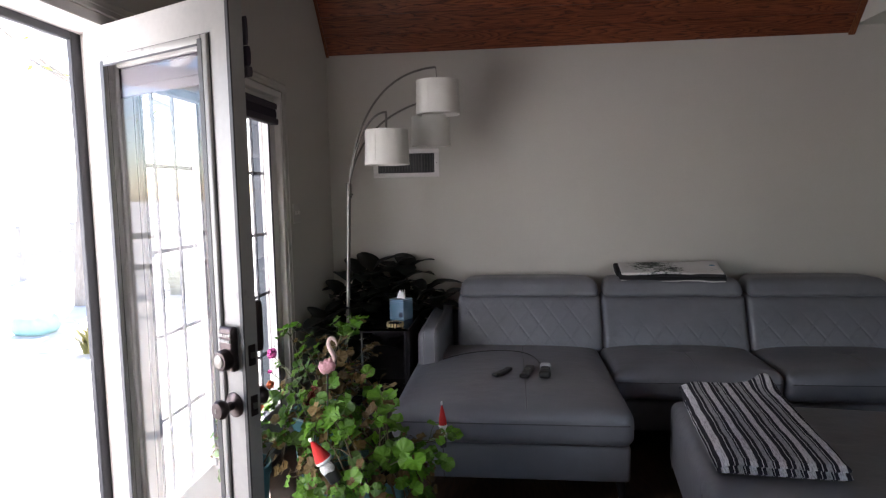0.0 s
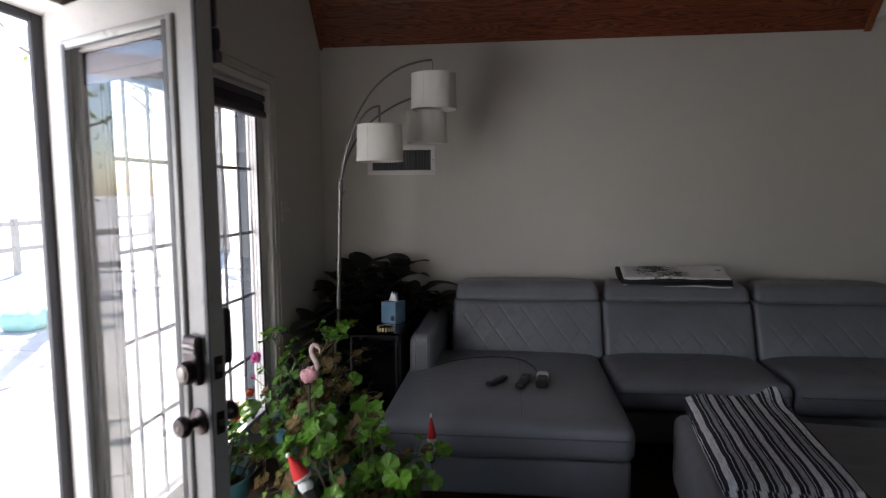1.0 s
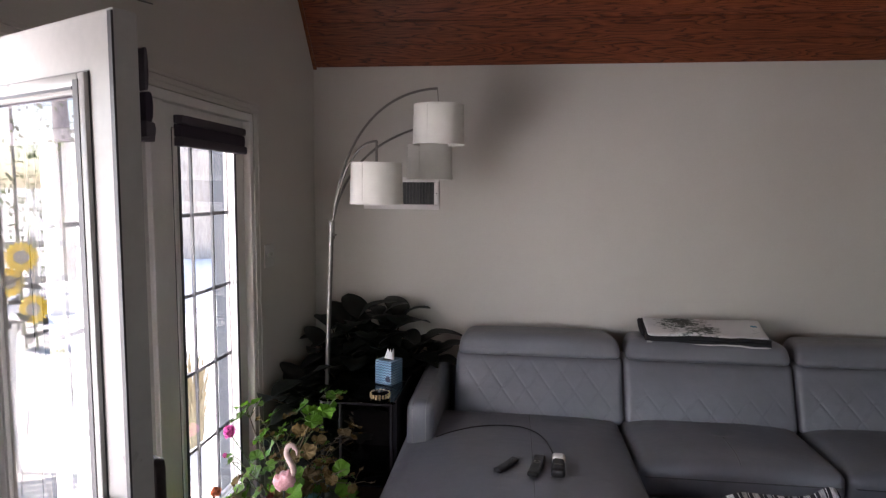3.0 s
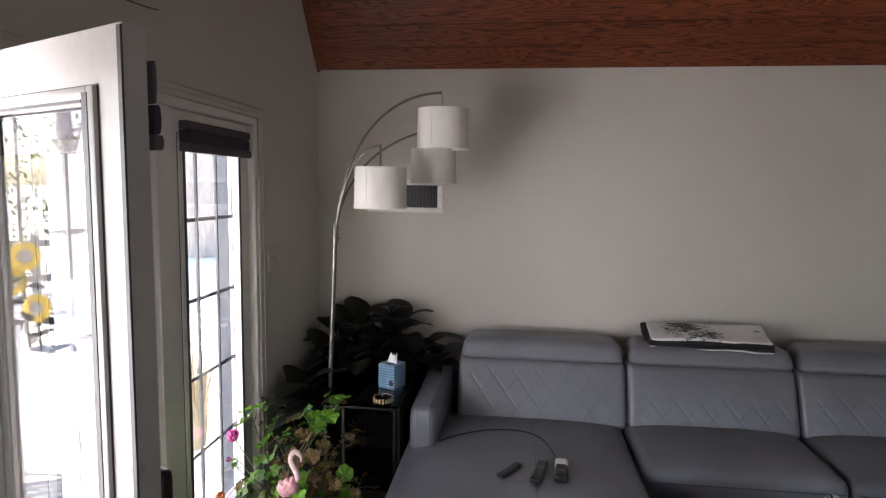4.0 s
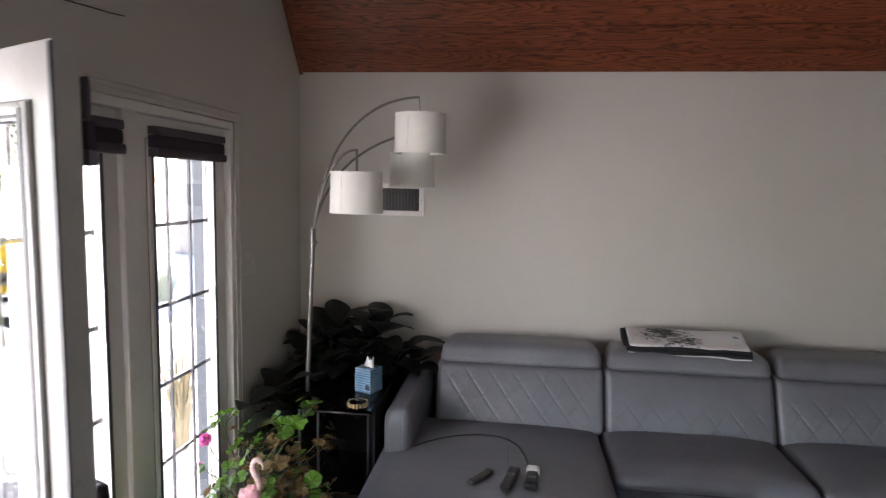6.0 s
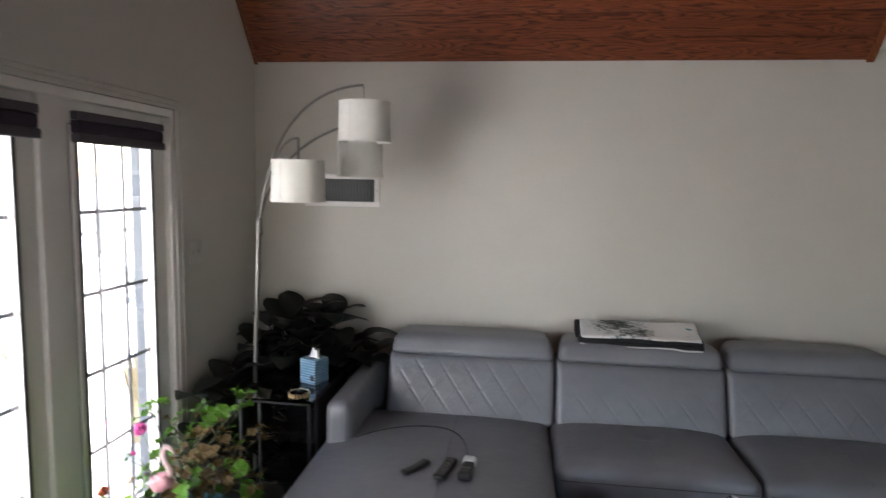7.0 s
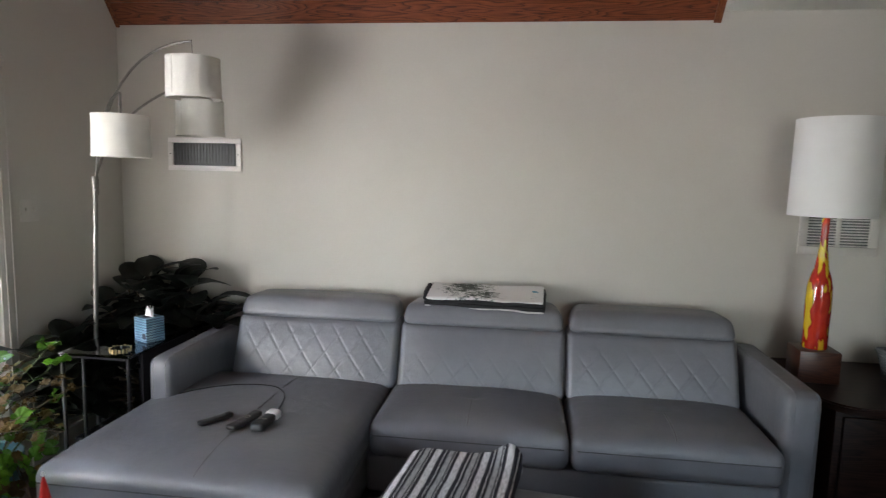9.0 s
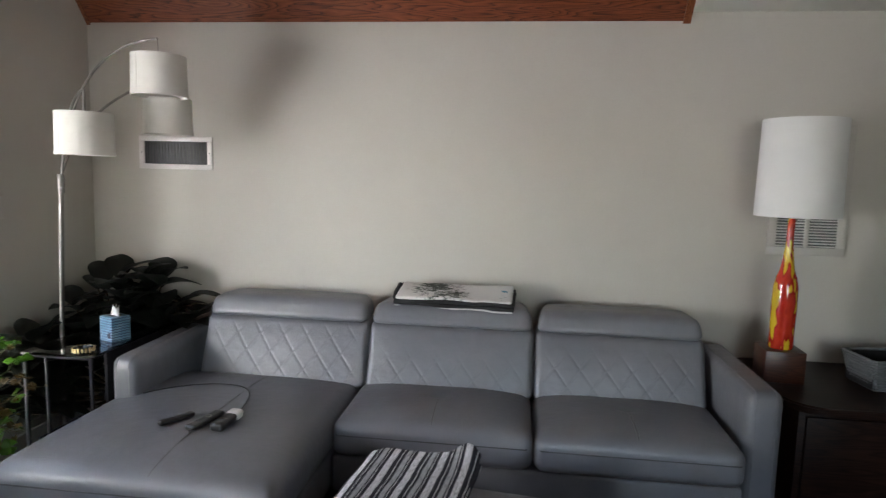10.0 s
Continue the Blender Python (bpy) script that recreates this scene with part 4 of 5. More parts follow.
bmesh.ops.bevel(bm, geom=[e for e in bm.edges if abs(e.verts[0].co.z - e.verts[1].co.z) < 1e-5], offset=0.008, segments=3, affect="EDGES")
part("tabletop", bm, M_DARKWOOD, ET)
part("cabinet_body", boxes(((-0.55, -0.30, 0.04), (0.50, 0.33, 0.5655)), bevel=0.006), M_DARKWOOD, ET)
for x in (-0.02, 0.02):
    s0 = -0.52 if x < 0 else 0.01
    d = part("door", boxes(((s0, -0.318, 0.08), (s0 + 0.48, -0.3005, 0.53)), bevel=0.004), M_DARKWOOD, ET)
    part("handle", lathe([(0.006, 0), (0.006, 0.012), (0.013, 0.018), (0.012, 0.026), (0.004, 0.028)], 14), M_BRONZE, d, m=pose(-0.06 if x < 0 else 0.03, -0.318, 0.36, 90, 0, 0))
for x in (-0.5, 0.45):
    for y in (-0.26, 0.28):
        part("foot", boxes(((x - 0.03, y - 0.03, 0.0), (x + 0.03, y + 0.03, 0.041)), bevel=0.004), M_DARKWOOD, ET)


def basket():
    """A tapered box of woven bands."""
    ob = thing("storage_basket", pose(3.33, 3.92, 0.593, 0, 0, 6), "grey woven storage basket, open and empty", "basket")
    mat = vary("grey_woven_cord", (0.10, 0.11, 0.115), (0.17, 0.18, 0.185), 0.85, 30, fine=260, relief=0.6, depth=0.003)
    n = 11
    for k in range(n):
        z = 0.008 + 0.014 * k
        fx, fy = 0.135 + 0.035 * k / n, 0.095 + 0.03 * k / n
        loop = []
        for cx, cy, a0 in ((fx, fy, 0), (-fx, fy, 90), (-fx, -fy, 180), (fx, -fy, 270)):
            for q in range(5):
                a = radians(a0 + 22.5 * q)
                loop.append((cx + 0.025 * math.cos(a) - math.copysign(0.025, cx), cy + 0.025 * math.sin(a) - math.copysign(0.025, cy), z))
        dense = []
        for p, q in zip(loop, loop[1:] + loop[:1]):
            m = max(1, int((Vector(p) - Vector(q)).length / 0.012))
            for t in range(m):
                dense.append(tuple(a + (b - a) * t / m for a, b in zip(p, q)))
        dense = [(x * (1 + 0.012 * (-1) ** (i + k)), y * (1 + 0.016 * (-1) ** (i + k)), z) for i, (x, y, z) in enumerate(dense)]
        part("woven_band", tube(dense + dense[:1], 0.0075 if k < n - 1 else 0.009, 6), mat, ob)
    part("bottom", boxes(((-0.135, -0.095, 0.0), (0.135, 0.095, 0.01)), bevel=0.003), mat, ob)
    part("lining", boxes(((-0.145, 0.098, 0.01), (0.145, 0.1, 0.15)), ((-0.147, -0.098, 0.01), (-0.145, 0.098, 0.15)), ((0.145, -0.098, 0.01), (0.147, 0.098, 0.15))), M_BLACK, ob, "dark inside", smooth=False)


basket()


# ---- remotes and a corded handset on the chaise ----
def seat_top(x, y):
    u, v = (x - 0.154) / 0.554, (y - 3.30) / 0.60
    return 0.445 + 0.05 * (1 - u ** 4) * (1 - v ** 4)


def remote(a, b, w, h, label, buttons):
    a, b = Vector(a), Vector(b)
    mid, d = (a + b) / 2, b - a
    ob = thing("remote_control", pose(mid.x, mid.y, seat_top(mid.x, mid.y) + 0.001, 0, 0, math.degrees(math.atan2(d.y, d.x)) - 90), label, "remote control")
    L = d.length
    part("body", cushion((w, L, h), min(h * 0.42, w * 0.3), (8, 20, 5), lambda p, n: p + Vector((0, 0, 0.004 * (p.y / L * 2) ** 2))), M_BLACK, ob, m=pose(0, 0, h / 2))
    for x, y, r in buttons:
        part("button", lathe([(r, 0), (r, 0.0016), (r * 0.7, 0.0022)], 12), vary("grey_rubber", (0.05, 0.05, 0.055), (0.09, 0.09, 0.1), 0.6), ob, m=pose(x * w, y * L, h + 0.001))
    return ob, L


remote((0.075, 3.045), (0.155, 3.175), 0.036, 0.018, "small black remote control on the chaise", ((0, 0.3, 0.007), (0, 0.1, 0.004), (0, -0.1, 0.004), (0.2, 0, 0.003), (-0.2, 0, 0.003)))
ob, L = remote((0.222, 3.02), (0.262, 3.205), 0.048, 0.022, "long black remote control with a round button ring", ((0, 0.36, 0.008), (0, -0.4, 0.004), (0.2, -0.38, 0.004), (-0.2, -0.38, 0.004), (0, -0.2, 0.004), (0.22, -0.2, 0.004), (-0.22, -0.2, 0.004)))
part("button_ring", lathe([(0.014, 0), (0.014, 0.002), (0.009, 0.002), (0.009, 0)], 24, closed=True), M_STEEL, ob, "grey ring", m=pose(0, 0.1 * L, 0.0225))

HS = thing("corded_handset", pose(0.335, 3.125, seat_top(0.335, 3.125) + 0.001, 0, 0, -5), "black and white handset with a thin black cord", "handset")
part("body", cushion((0.056, 0.13, 0.036), 0.015, (10, 18, 8), lambda p, n: p * (1 - 0.12 * p.y / 0.065)), M_BLACK, HS, m=pose(0, -0.02, 0.018))
part("cap", cushion((0.058, 0.055, 0.039), 0.015, (10, 8, 8)), vary("white_plastic", (0.62, 0.62, 0.6), (0.7, 0.7, 0.68), 0.35), HS, "white plastic end cap", m=pose(0, 0.055, 0.0196))
for i in range(3):
    part("button", lathe([(0.006, 0), (0.006, 0.002), (0.004, 0.003)], 10), M_STEEL, HS, m=pose(-0.012 + 0.012 * i, -0.035, 0.036))
cord = bezier(((0.335, 3.205, 0), (0.31, 3.28, 0), (0.32, 3.50, 0), (0.18, 3.56, 0)), 20) + bezier(((0.18, 3.56, 0), (0.05, 3.60, 0), (-0.10, 3.52, 0), (-0.225, 3.40, 0)), 22)[1:]
cord = [(p.x, p.y, seat_top(p.x, p.y) + 0.004 + 0.012 * math.exp(-((p.y - 3.2) / 0.02) ** 2)) for p in cord]
im = HS.matrix_basis.inverted()
part("cord", tube([im @ Vector(p) for p in cord], 0.003, 8), M_BLACK, HS, "thin black cord")


# ---- plants ----
def leaf_material(name, dark, light, rough=0.45, tint=0.25):
    m, nt, ns, b = nodes_of(name)
    v = coords(nt)
    n = noise_tex(nt, v, 45, 4, 0.6)
    col = ramp(nt, n, [(0.3, dark), (0.7, light)])
    oi = ns.new("ShaderNodeObjectInfo")
    hs = ns.new("ShaderNodeHueSaturation")
    mr = ns.new("ShaderNodeMapRange")
    mr.inputs[3].default_value, mr.inputs[4].default_value = 1 - tint, 1 + tint
    nt.links.new(oi.outputs["Random"], mr.inputs[0])
    nt.links.new(mr.outputs[0], hs.inputs["Value"])
    nt.links.new(col, hs.inputs["Color"])
    nt.links.new(hs.outputs[0], b.inputs["Base Color"])
    b.inputs["Roughness"].default_value = rough
    b.inputs["Subsurface Weight"].default_value = 0.0
    tr = ns.new("ShaderNodeBsdfTranslucent")
    nt.links.new(hs.outputs[0], tr.inputs[0])
    mix = ns.new("ShaderNodeMixShader")
    mix.inputs[0].default_value = 0.45
    nt.links.new(b.outputs[0], mix.inputs[1])
    nt.links.new(tr.outputs[0], mix.inputs[2])
    nt.links.new(mix.outputs[0], ns["Material Output"].inputs[0])
    bump(nt, noise_tex(nt, v, 160, 2), 0.3, 0.001, b)
    return m


M_LEAF = leaf_material("geranium_leaf", (0.036, 0.122, 0.009), (0.132, 0.300, 0.019), 0.45, 0.5)
M_DRYLEAF = leaf_material("withered_leaf", (0.075, 0.048, 0.016), (0.19, 0.125, 0.04), 0.7, 0.5)
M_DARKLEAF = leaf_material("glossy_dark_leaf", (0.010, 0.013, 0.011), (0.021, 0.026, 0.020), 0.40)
M_STEM = vary("green_stem", (0.05, 0.085, 0.022), (0.10, 0.14, 0.045), 0.6, 20)
M_DRYSTEM = vary("brown_stem", (0.045, 0.032, 0.018), (0.10, 0.075, 0.04), 0.8, 20)
M_TEAL = vary("teal_glazed_pot", (0.05, 0.17, 0.21), (0.10, 0.26, 0.30), 0.35, 6, relief=0.1)
M_SOIL = vary("potting_soil", (0.02, 0.013, 0.009), (0.05, 0.034, 0.022), 0.95, 30, fine=150, relief=0.9, depth=0.006)


def round_leaf(seed, mat):
    """A scalloped kidney-shaped leaf, cupped, notched at its stalk."""
    rnd = random.Random(seed)
    bm = bmesh.new()
    n, rings = 26, (0.35, 0.7, 1.0)
    mid = bm.verts.new((0, 0, 0))
    prev = None
    for r in rings:
        row = []
        for i in range(n + 1):
            a = radians(-90 + 14) + radians(332) * i / n
            rad = r * (1 + (0.03 * math.sin(a * 9 + seed) + 0.055 * math.cos(5 * a + seed * 0.7)) * r)
            z = 0.34 * r * r * (0.5 + 0.5 * math.sin(3 * a + seed)) + 0.10 * math.sin(7 * a + seed) * r * r + rnd.uniform(-0.02, 0.02)
            row.append(bm.verts.new((rad * math.cos(a), rad * math.sin(a) + 0.3 * r, z)))
        if prev is None:
            for i in range(n):
                bm.faces.new((mid, row[i], row[i + 1]))
        else:
            for i in range(n):
                bm.faces.new((prev[i], row[i], row[i + 1], prev[i + 1]))
        prev = row
    me = bpy.data.meshes.new("leaf")
    bm.normal_update()
    bm.to_mesh(me)
    bm.free()
    for p in me.polygons:
        p.use_smooth = True
    me.materials.append(mat)
    return me


def long_leaf(seed, mat, fold=0.25, width=0.33):
    """A pointed oval leaf that arches down to its tip, length 1."""
    bm = bmesh.new()
    rows = []
    for j in range(11):
        t = j / 10
        w = width * (math.sin(math.pi * min(1, t * 0.96 + 0.02)) ** 0.75) * (1 - 0.25 * t)
        z = 0.22 * t - (0.35 + 0.08 * (seed % 4)) * t * t
        rows.append([bm.verts.new((x * w, t, z + fold * abs(x) * w + 0.02 * math.sin(8 * t + seed) * x)) for x in (-1, -0.5, 0, 0.5, 1)])
    for a, b in zip(rows, rows[1:]):
        for i in range(4):
            bm.faces.new((a[i], a[i + 1], b[i + 1], b[i]))
    me = bpy.data.meshes.new("leaf")
    bm.normal_update()
    bm.to_mesh(me)
    bm.free()
    for p in me.polygons:
        p.use_smooth = True
    me.materials.append(mat)
    return me


ROUND = [round_leaf(i, M_LEAF) for i in range(5)]
ROUND_DRY = [round_leaf(i + 9, M_DRYLEAF) for i in range(3)]
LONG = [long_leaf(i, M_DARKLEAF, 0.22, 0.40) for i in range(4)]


def put_leaf(mesh, parent, place, facing, size, spin, name="leaf"):
    q = Vector(facing).to_track_quat("Z", "Y").to_matrix().to_4x4()
    o = new(name, mesh)
    o.parent = parent
    o.matrix_basis = Matrix.Translation(place) @ q @ pose(0, 0, 0, 0, 0, spin) @ Matrix.Diagonal((size, size, size, 1))
    return o


def pot(parent, r, h, material, label=""):
    prof = [(r * 0.70, 0.0), (r * 0.74, 0.01), (r * 0.93, h * 0.86), (r, h * 0.87), (r * 1.02, h * 0.99), (r * 0.98, h), (r * 0.90, h * 0.99), (r * 0.87, h * 0.90)]
    p = part("pot", lathe(prof, 40), material, parent, label)
    part("soil", lathe([(r * 0.86, h * 0.84), (r * 0.86, h * 0.90), (r * 0.5, h * 0.93), (r * 0.1, h * 0.94)], 24), M_SOIL, parent)
    return p


def geranium(m, seed, r, h, crown_c, crown_r, count, dry, label, trailing=0):
    """Leaves on long stalks from a pot; crown_c and crown_r give the crown's middle and half sizes."""
    rnd = random.Random(seed)
    ob = thing("potted_geranium", m, label, "potted plant", "potted geraniums by the door")
    pot(ob, r, h, M_TEAL, "teal glazed pot")
    green, brown = bmesh.new(), bmesh.new()
    cc, cr = Vector(crown_c), Vector(crown_r)
    per = 9
    for i in range(count // per):
        a, u = i * 2.39996 + rnd.uniform(-0.35, 0.35), 1 - 1.85 * ((i * 7) % (count // per) + 0.5) / (count // per)
        side = math.sqrt(max(0, 1 - u * u))
        d = Vector((side * math.cos(a), side * math.sin(a), u))
        tip = cc + Vector((d.x * cr.x, d.y * cr.y, d.z * cr.z)) * rnd.uniform(0.72, 1.06)
        root = Vector((rnd.uniform(-0.55, 0.55) * r, rnd.uniform(-0.55, 0.55) * r, h * 0.9))
        lift = 0.05 if tip.z > h else 0.16
        mid = root.lerp(tip, 0.5) + Vector((rnd.uniform(-0.05, 0.05), rnd.uniform(-0.05, 0.05), lift))
        line = bezier((root, root.lerp(mid, 0.7) + Vector((0, 0, 0.06)), mid, tip), 10)
        tube(line, 0.0042, 6, brown if rnd.random() < 0.6 else green, 0.0018)
        for k in range(per):
            p0 = line[10 - min(6, int(rnd.random() ** 1.5 * 7))]
            turn = k * 2.4 + rnd.uniform(-0.4, 0.4)
            away = (Vector((math.cos(turn), math.sin(turn), rnd.uniform(-0.1, 0.8))) + d * 0.7).normalized()
            p = p0 + away * rnd.uniform(0.025, 0.085)
            if p.z < h and math.hypot(p.x, p.y) < r * 1.12:
                rim = Vector((p.x, p.y, 0)).normalized() * r * 1.15
                p = Vector((rim.x, rim.y, p.z))
            is_dry = rnd.random() < dry(d, p)
            face = (d * 0.35 + away * 0.3 + Vector((rnd.uniform(-0.9, 0.1), rnd.uniform(-0.7, 0.2), 0.65))).normalized()
            size = (0.013 + 0.031 * rnd.random() ** 1.2) * (0.8 if is_dry else 1)
            put_leaf(rnd.choice(ROUND_DRY if is_dry else ROUND), ob, p, face, size, rnd.uniform(0, 360))
            tube([p0, p0.lerp(p, 0.5) + Vector((0, 0, 0.008)), p], 0.0017, 5, brown if is_dry else green, 0.0011)
    for i in range(trailing):
        a = radians(rnd.uniform(-165, 5))
        out = Vector((math.cos(a), math.sin(a), 0))
        rim, tip = out * r * 0.95 + Vector((0, 0, h)), out * r * rnd.uniform(1.12, 1.5) + Vector((0, 0, h * rnd.uniform(0.35, 1.05)))
        line = bezier((out * r * 0.5 + Vector((0, 0, h * 0.92)), rim + Vector((0, 0, 0.05)), rim + out * 0.05, tip), 8)
        tube(line, 0.003, 5, brown, 0.0015)
        for k in range(3):
            p = line[8 - 2 * k] + Vector((rnd.uniform(-0.03, 0.03), rnd.uniform(-0.03, 0.03), rnd.uniform(-0.02, 0.03))) + out * 0.02
            put_leaf(rnd.choice(ROUND_DRY if rnd.random() < 0.45 else ROUND), ob, p, (out + Vector((rnd.uniform(-0.4, 0.4), rnd.uniform(-0.4, 0.4), 0.5))).normalized(), rnd.uniform(0.016, 0.036), rnd.uniform(0, 360))
    tagged(part("stem_growth", green, M_STEM, ob), kind="stuff")
    tagged(part("dry_stem_growth", brown, M_DRYSTEM, ob, "dry brown stalks"), kind="stuff")
    return ob


G1 = geranium(pose(-0.76, 2.84, -0.012), 4, 0.16, 0.40, (0.03, 0.06, 0.565), (0.30, 0.32, 0.235), 225, lambda d, p: 0.85 if d.x > 0.12 and p.z < 0.76 else 0.15, "leggy geranium with green and withered leaves in a teal pot", 26)
G2 = geranium(pose(-0.40, 2.32, -0.012), 11, 0.17, 0.36, (-0.03, 0.0, 0.43), (0.32, 0.26, 0.265), 207, lambda d, p: 0.55 if p.z < 0.42 else 0.12, "bushy green geranium trailing over a teal pot", 30)


def bloom(parent, at, size, seed):
    rnd = random.Random(seed)
    inv = parent.matrix_basis.inverted()
    base = inv @ Vector(at)
    fl = part("flower_stalk", tube([(0, 0, 0.32), base * 0.6 + Vector((0, 0, 0.15)), base], 0.002, 5), M_STEM, parent)
    for k in range(14):
        d = Vector((rnd.gauss(0, 1), rnd.gauss(0, 1), rnd.gauss(0, 1))).normalized()
        o = new("petal", PETAL)
        o.parent = fl
        q = d.to_track_quat("Z", "Y").to_matrix().to_4x4()
        o.matrix_basis = Matrix.Translation(base + d * size * 0.5) @ q @ Matrix.Diagonal((size * 0.55, size * 0.55, size * 0.55, 1))


PETAL = round_leaf(77, vary("magenta_petal", (0.55, 0.05, 0.28), (0.75, 0.14, 0.45), 0.6, 30))
PETAL.name = "petal"
bloom(G1, (-1.095, 3.05, 0.605), 0.032, 1)
bloom(G1, (-1.08, 2.98, 0.53), 0.013, 2)
G3 = geranium(pose(-0.94, 2.36, -0.012), 23, 0.10, 0.34, (0.0, 0.0, 0.46), (0.15, 0.15, 0.13), 95, lambda d, p: 0.25, "small leafy plant with rust-orange flower heads in a teal pot")
PETAL = round_leaf(78, vary("rust_petal", (0.34, 0.06, 0.02), (0.55, 0.14, 0.04), 0.6, 30))
PETAL.name = "petal"
rnd = random.Random(8)
for k in range(9):
    bloom(G3, (-0.95 + rnd.uniform(-0.08, 0.10), 2.35 + rnd.uniform(-0.07, 0.07), 0.575 + rnd.uniform(-0.02, 0.03)), 0.020, 30 + k)
bloom(G3, (-0.90, 2.55, 0.60), 0.022, 50)
PETAL = round_leaf(79, vary("dark_red_petal", (0.16, 0.012, 0.012), (0.26, 0.03, 0.022), 0.6, 30))
PETAL.name = "petal"
for k in range(3):
    bloom(G1, (-0.78 + 0.015 * k, 2.70, 0.47 + 0.035 * k), 0.022, 60 + k)


def rubber_plant():
    rnd = random.Random(21)
    ob = thing("corner_foliage_plant", pose(-0.72, 4.02, -0.012), "large dark glossy-leaved houseplant in the corner", "potted plant")
    pot(ob, 0.16, 0.30, vary("black_pot", (0.02, 0.02, 0.022), (0.04, 0.04, 0.045), 0.5), "dark pot")
    stems = bmesh.new()
    tips = [(-0.28, -0.34, 0.62), (-0.24, -0.12, 0.84), (-0.05, 0.02, 0.98), (0.09, 0.05, 1.0), (0.20, 0.05, 0.98), (0.33, 0.02, 0.86), (0.42, 0.03, 0.80), (-0.14, -0.24, 0.74), (0.1, -0.1, 0.86), (0.25, -0.02, 0.78), (-0.05, -0.12, 0.80), (-0.30, -0.48, 0.52), (-0.26, -0.40, 0.70), (-0.30, -0.55, 0.60), (-0.20, -0.50, 0.66), (-0.30, -0.35, 0.42), (-0.22, -0.25, 0.46), (-0.33, -0.15, 0.52), (-0.28, -0.45, 0.40), (-0.12, -0.02, 0.95), (0.15, 0.0, 0.90), (-0.32, -0.25, 0.72), (0.3, -0.05, 0.70), (0.02, -0.05, 0.9), (-0.22, 0.06, 0.9), (-0.30, -0.62, 0.46), (-0.24, -0.58, 0.38), (-0.1, -0.30, 0.6), (-0.30, -0.30, 0.58), (-0.31, -0.66, 0.72), (-0.30, -0.70, 0.60)]
    for x, y, z in tips:
        z -= 0.055
        tip = Vector((x, y, z))
        line = bezier(((rnd.uniform(-0.05, 0.05), rnd.uniform(-0.05, 0.05), 0.27), (x * 0.3, y * 0.3, z * 0.6), (x * 0.8, y * 0.8, z * 0.85), tip), 10)
        tube(line, 0.008, 6, stems, 0.004)
        for k in range(10):
            p = line[10 - (k // 2)]
            a = k * 2.4 + rnd.uniform(-0.3, 0.3)
            lift = rnd.uniform(0.1, 1.0) if k < 4 else rnd.uniform(-0.2, 0.5)
            d = Vector((math.cos(a), math.sin(a), lift)).normalized()
            if ob.matrix_basis.translation.y + p.y + d.y * 0.15 > NY - 0.02:
                d.y = -abs(d.y)
            if ob.matrix_basis.translation.x + p.x + d.x * 0.15 < WX + 0.02:
                d.x = abs(d.x)
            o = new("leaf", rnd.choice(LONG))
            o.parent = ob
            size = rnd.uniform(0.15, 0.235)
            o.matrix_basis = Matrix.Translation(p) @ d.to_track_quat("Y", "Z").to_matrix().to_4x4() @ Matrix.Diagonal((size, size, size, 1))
    tagged(part("stem_growth", stems, M_DRYSTEM, ob), kind="stuff")


rubber_plant()


# ---- garden ornaments in the pots ----
def joined(name, pieces, m, label, category, group=""):
    """One plain mesh with several materials: pieces of (bmesh, material)."""
    me = bpy.data.meshes.new(name)
    total = bmesh.new()
    mats = []
    for bm, mat in pieces:
        if mat not in mats:
            mats.append(mat)
        for f in bm.faces:
            f.material_index = mats.index(mat)
            f.smooth = True
        tmp = bpy.data.meshes.new("piece")
        bm.to_mesh(tmp)
        bm.free()
        total.from_mesh(tmp)
        bpy.data.meshes.remove(tmp)
    total.to_mesh(me)
    total.free()
    for mat in mats:
        me.materials.append(mat)
    me.set_sharp_from_angle(angle=radians(45))
    ob = new(name, me)
    ob.matrix_basis = m
    return tagged(ob, label, category, group)


def ball(c, r, stretch=(1, 1, 1), bm=None):
    bm = bm or bmesh.new()
    bmesh.ops.create_uvsphere(bm, u_segments=20, v_segments=12, radius=1, matrix=Matrix.Translation(c) @ Matrix.Diagonal((r * stretch[0], r * stretch[1], r * stretch[2], 1)))
    return bm


M_PINK = vary("dusty_pink_resin", (0.40, 0.17, 0.20), (0.62, 0.34, 0.37), 0.42, 60, fine=120, relief=0.6, depth=0.004)
M_PALEPINK = vary("pale_pink_resin", (0.46, 0.31, 0.30), (0.62, 0.47, 0.45), 0.42, 60)


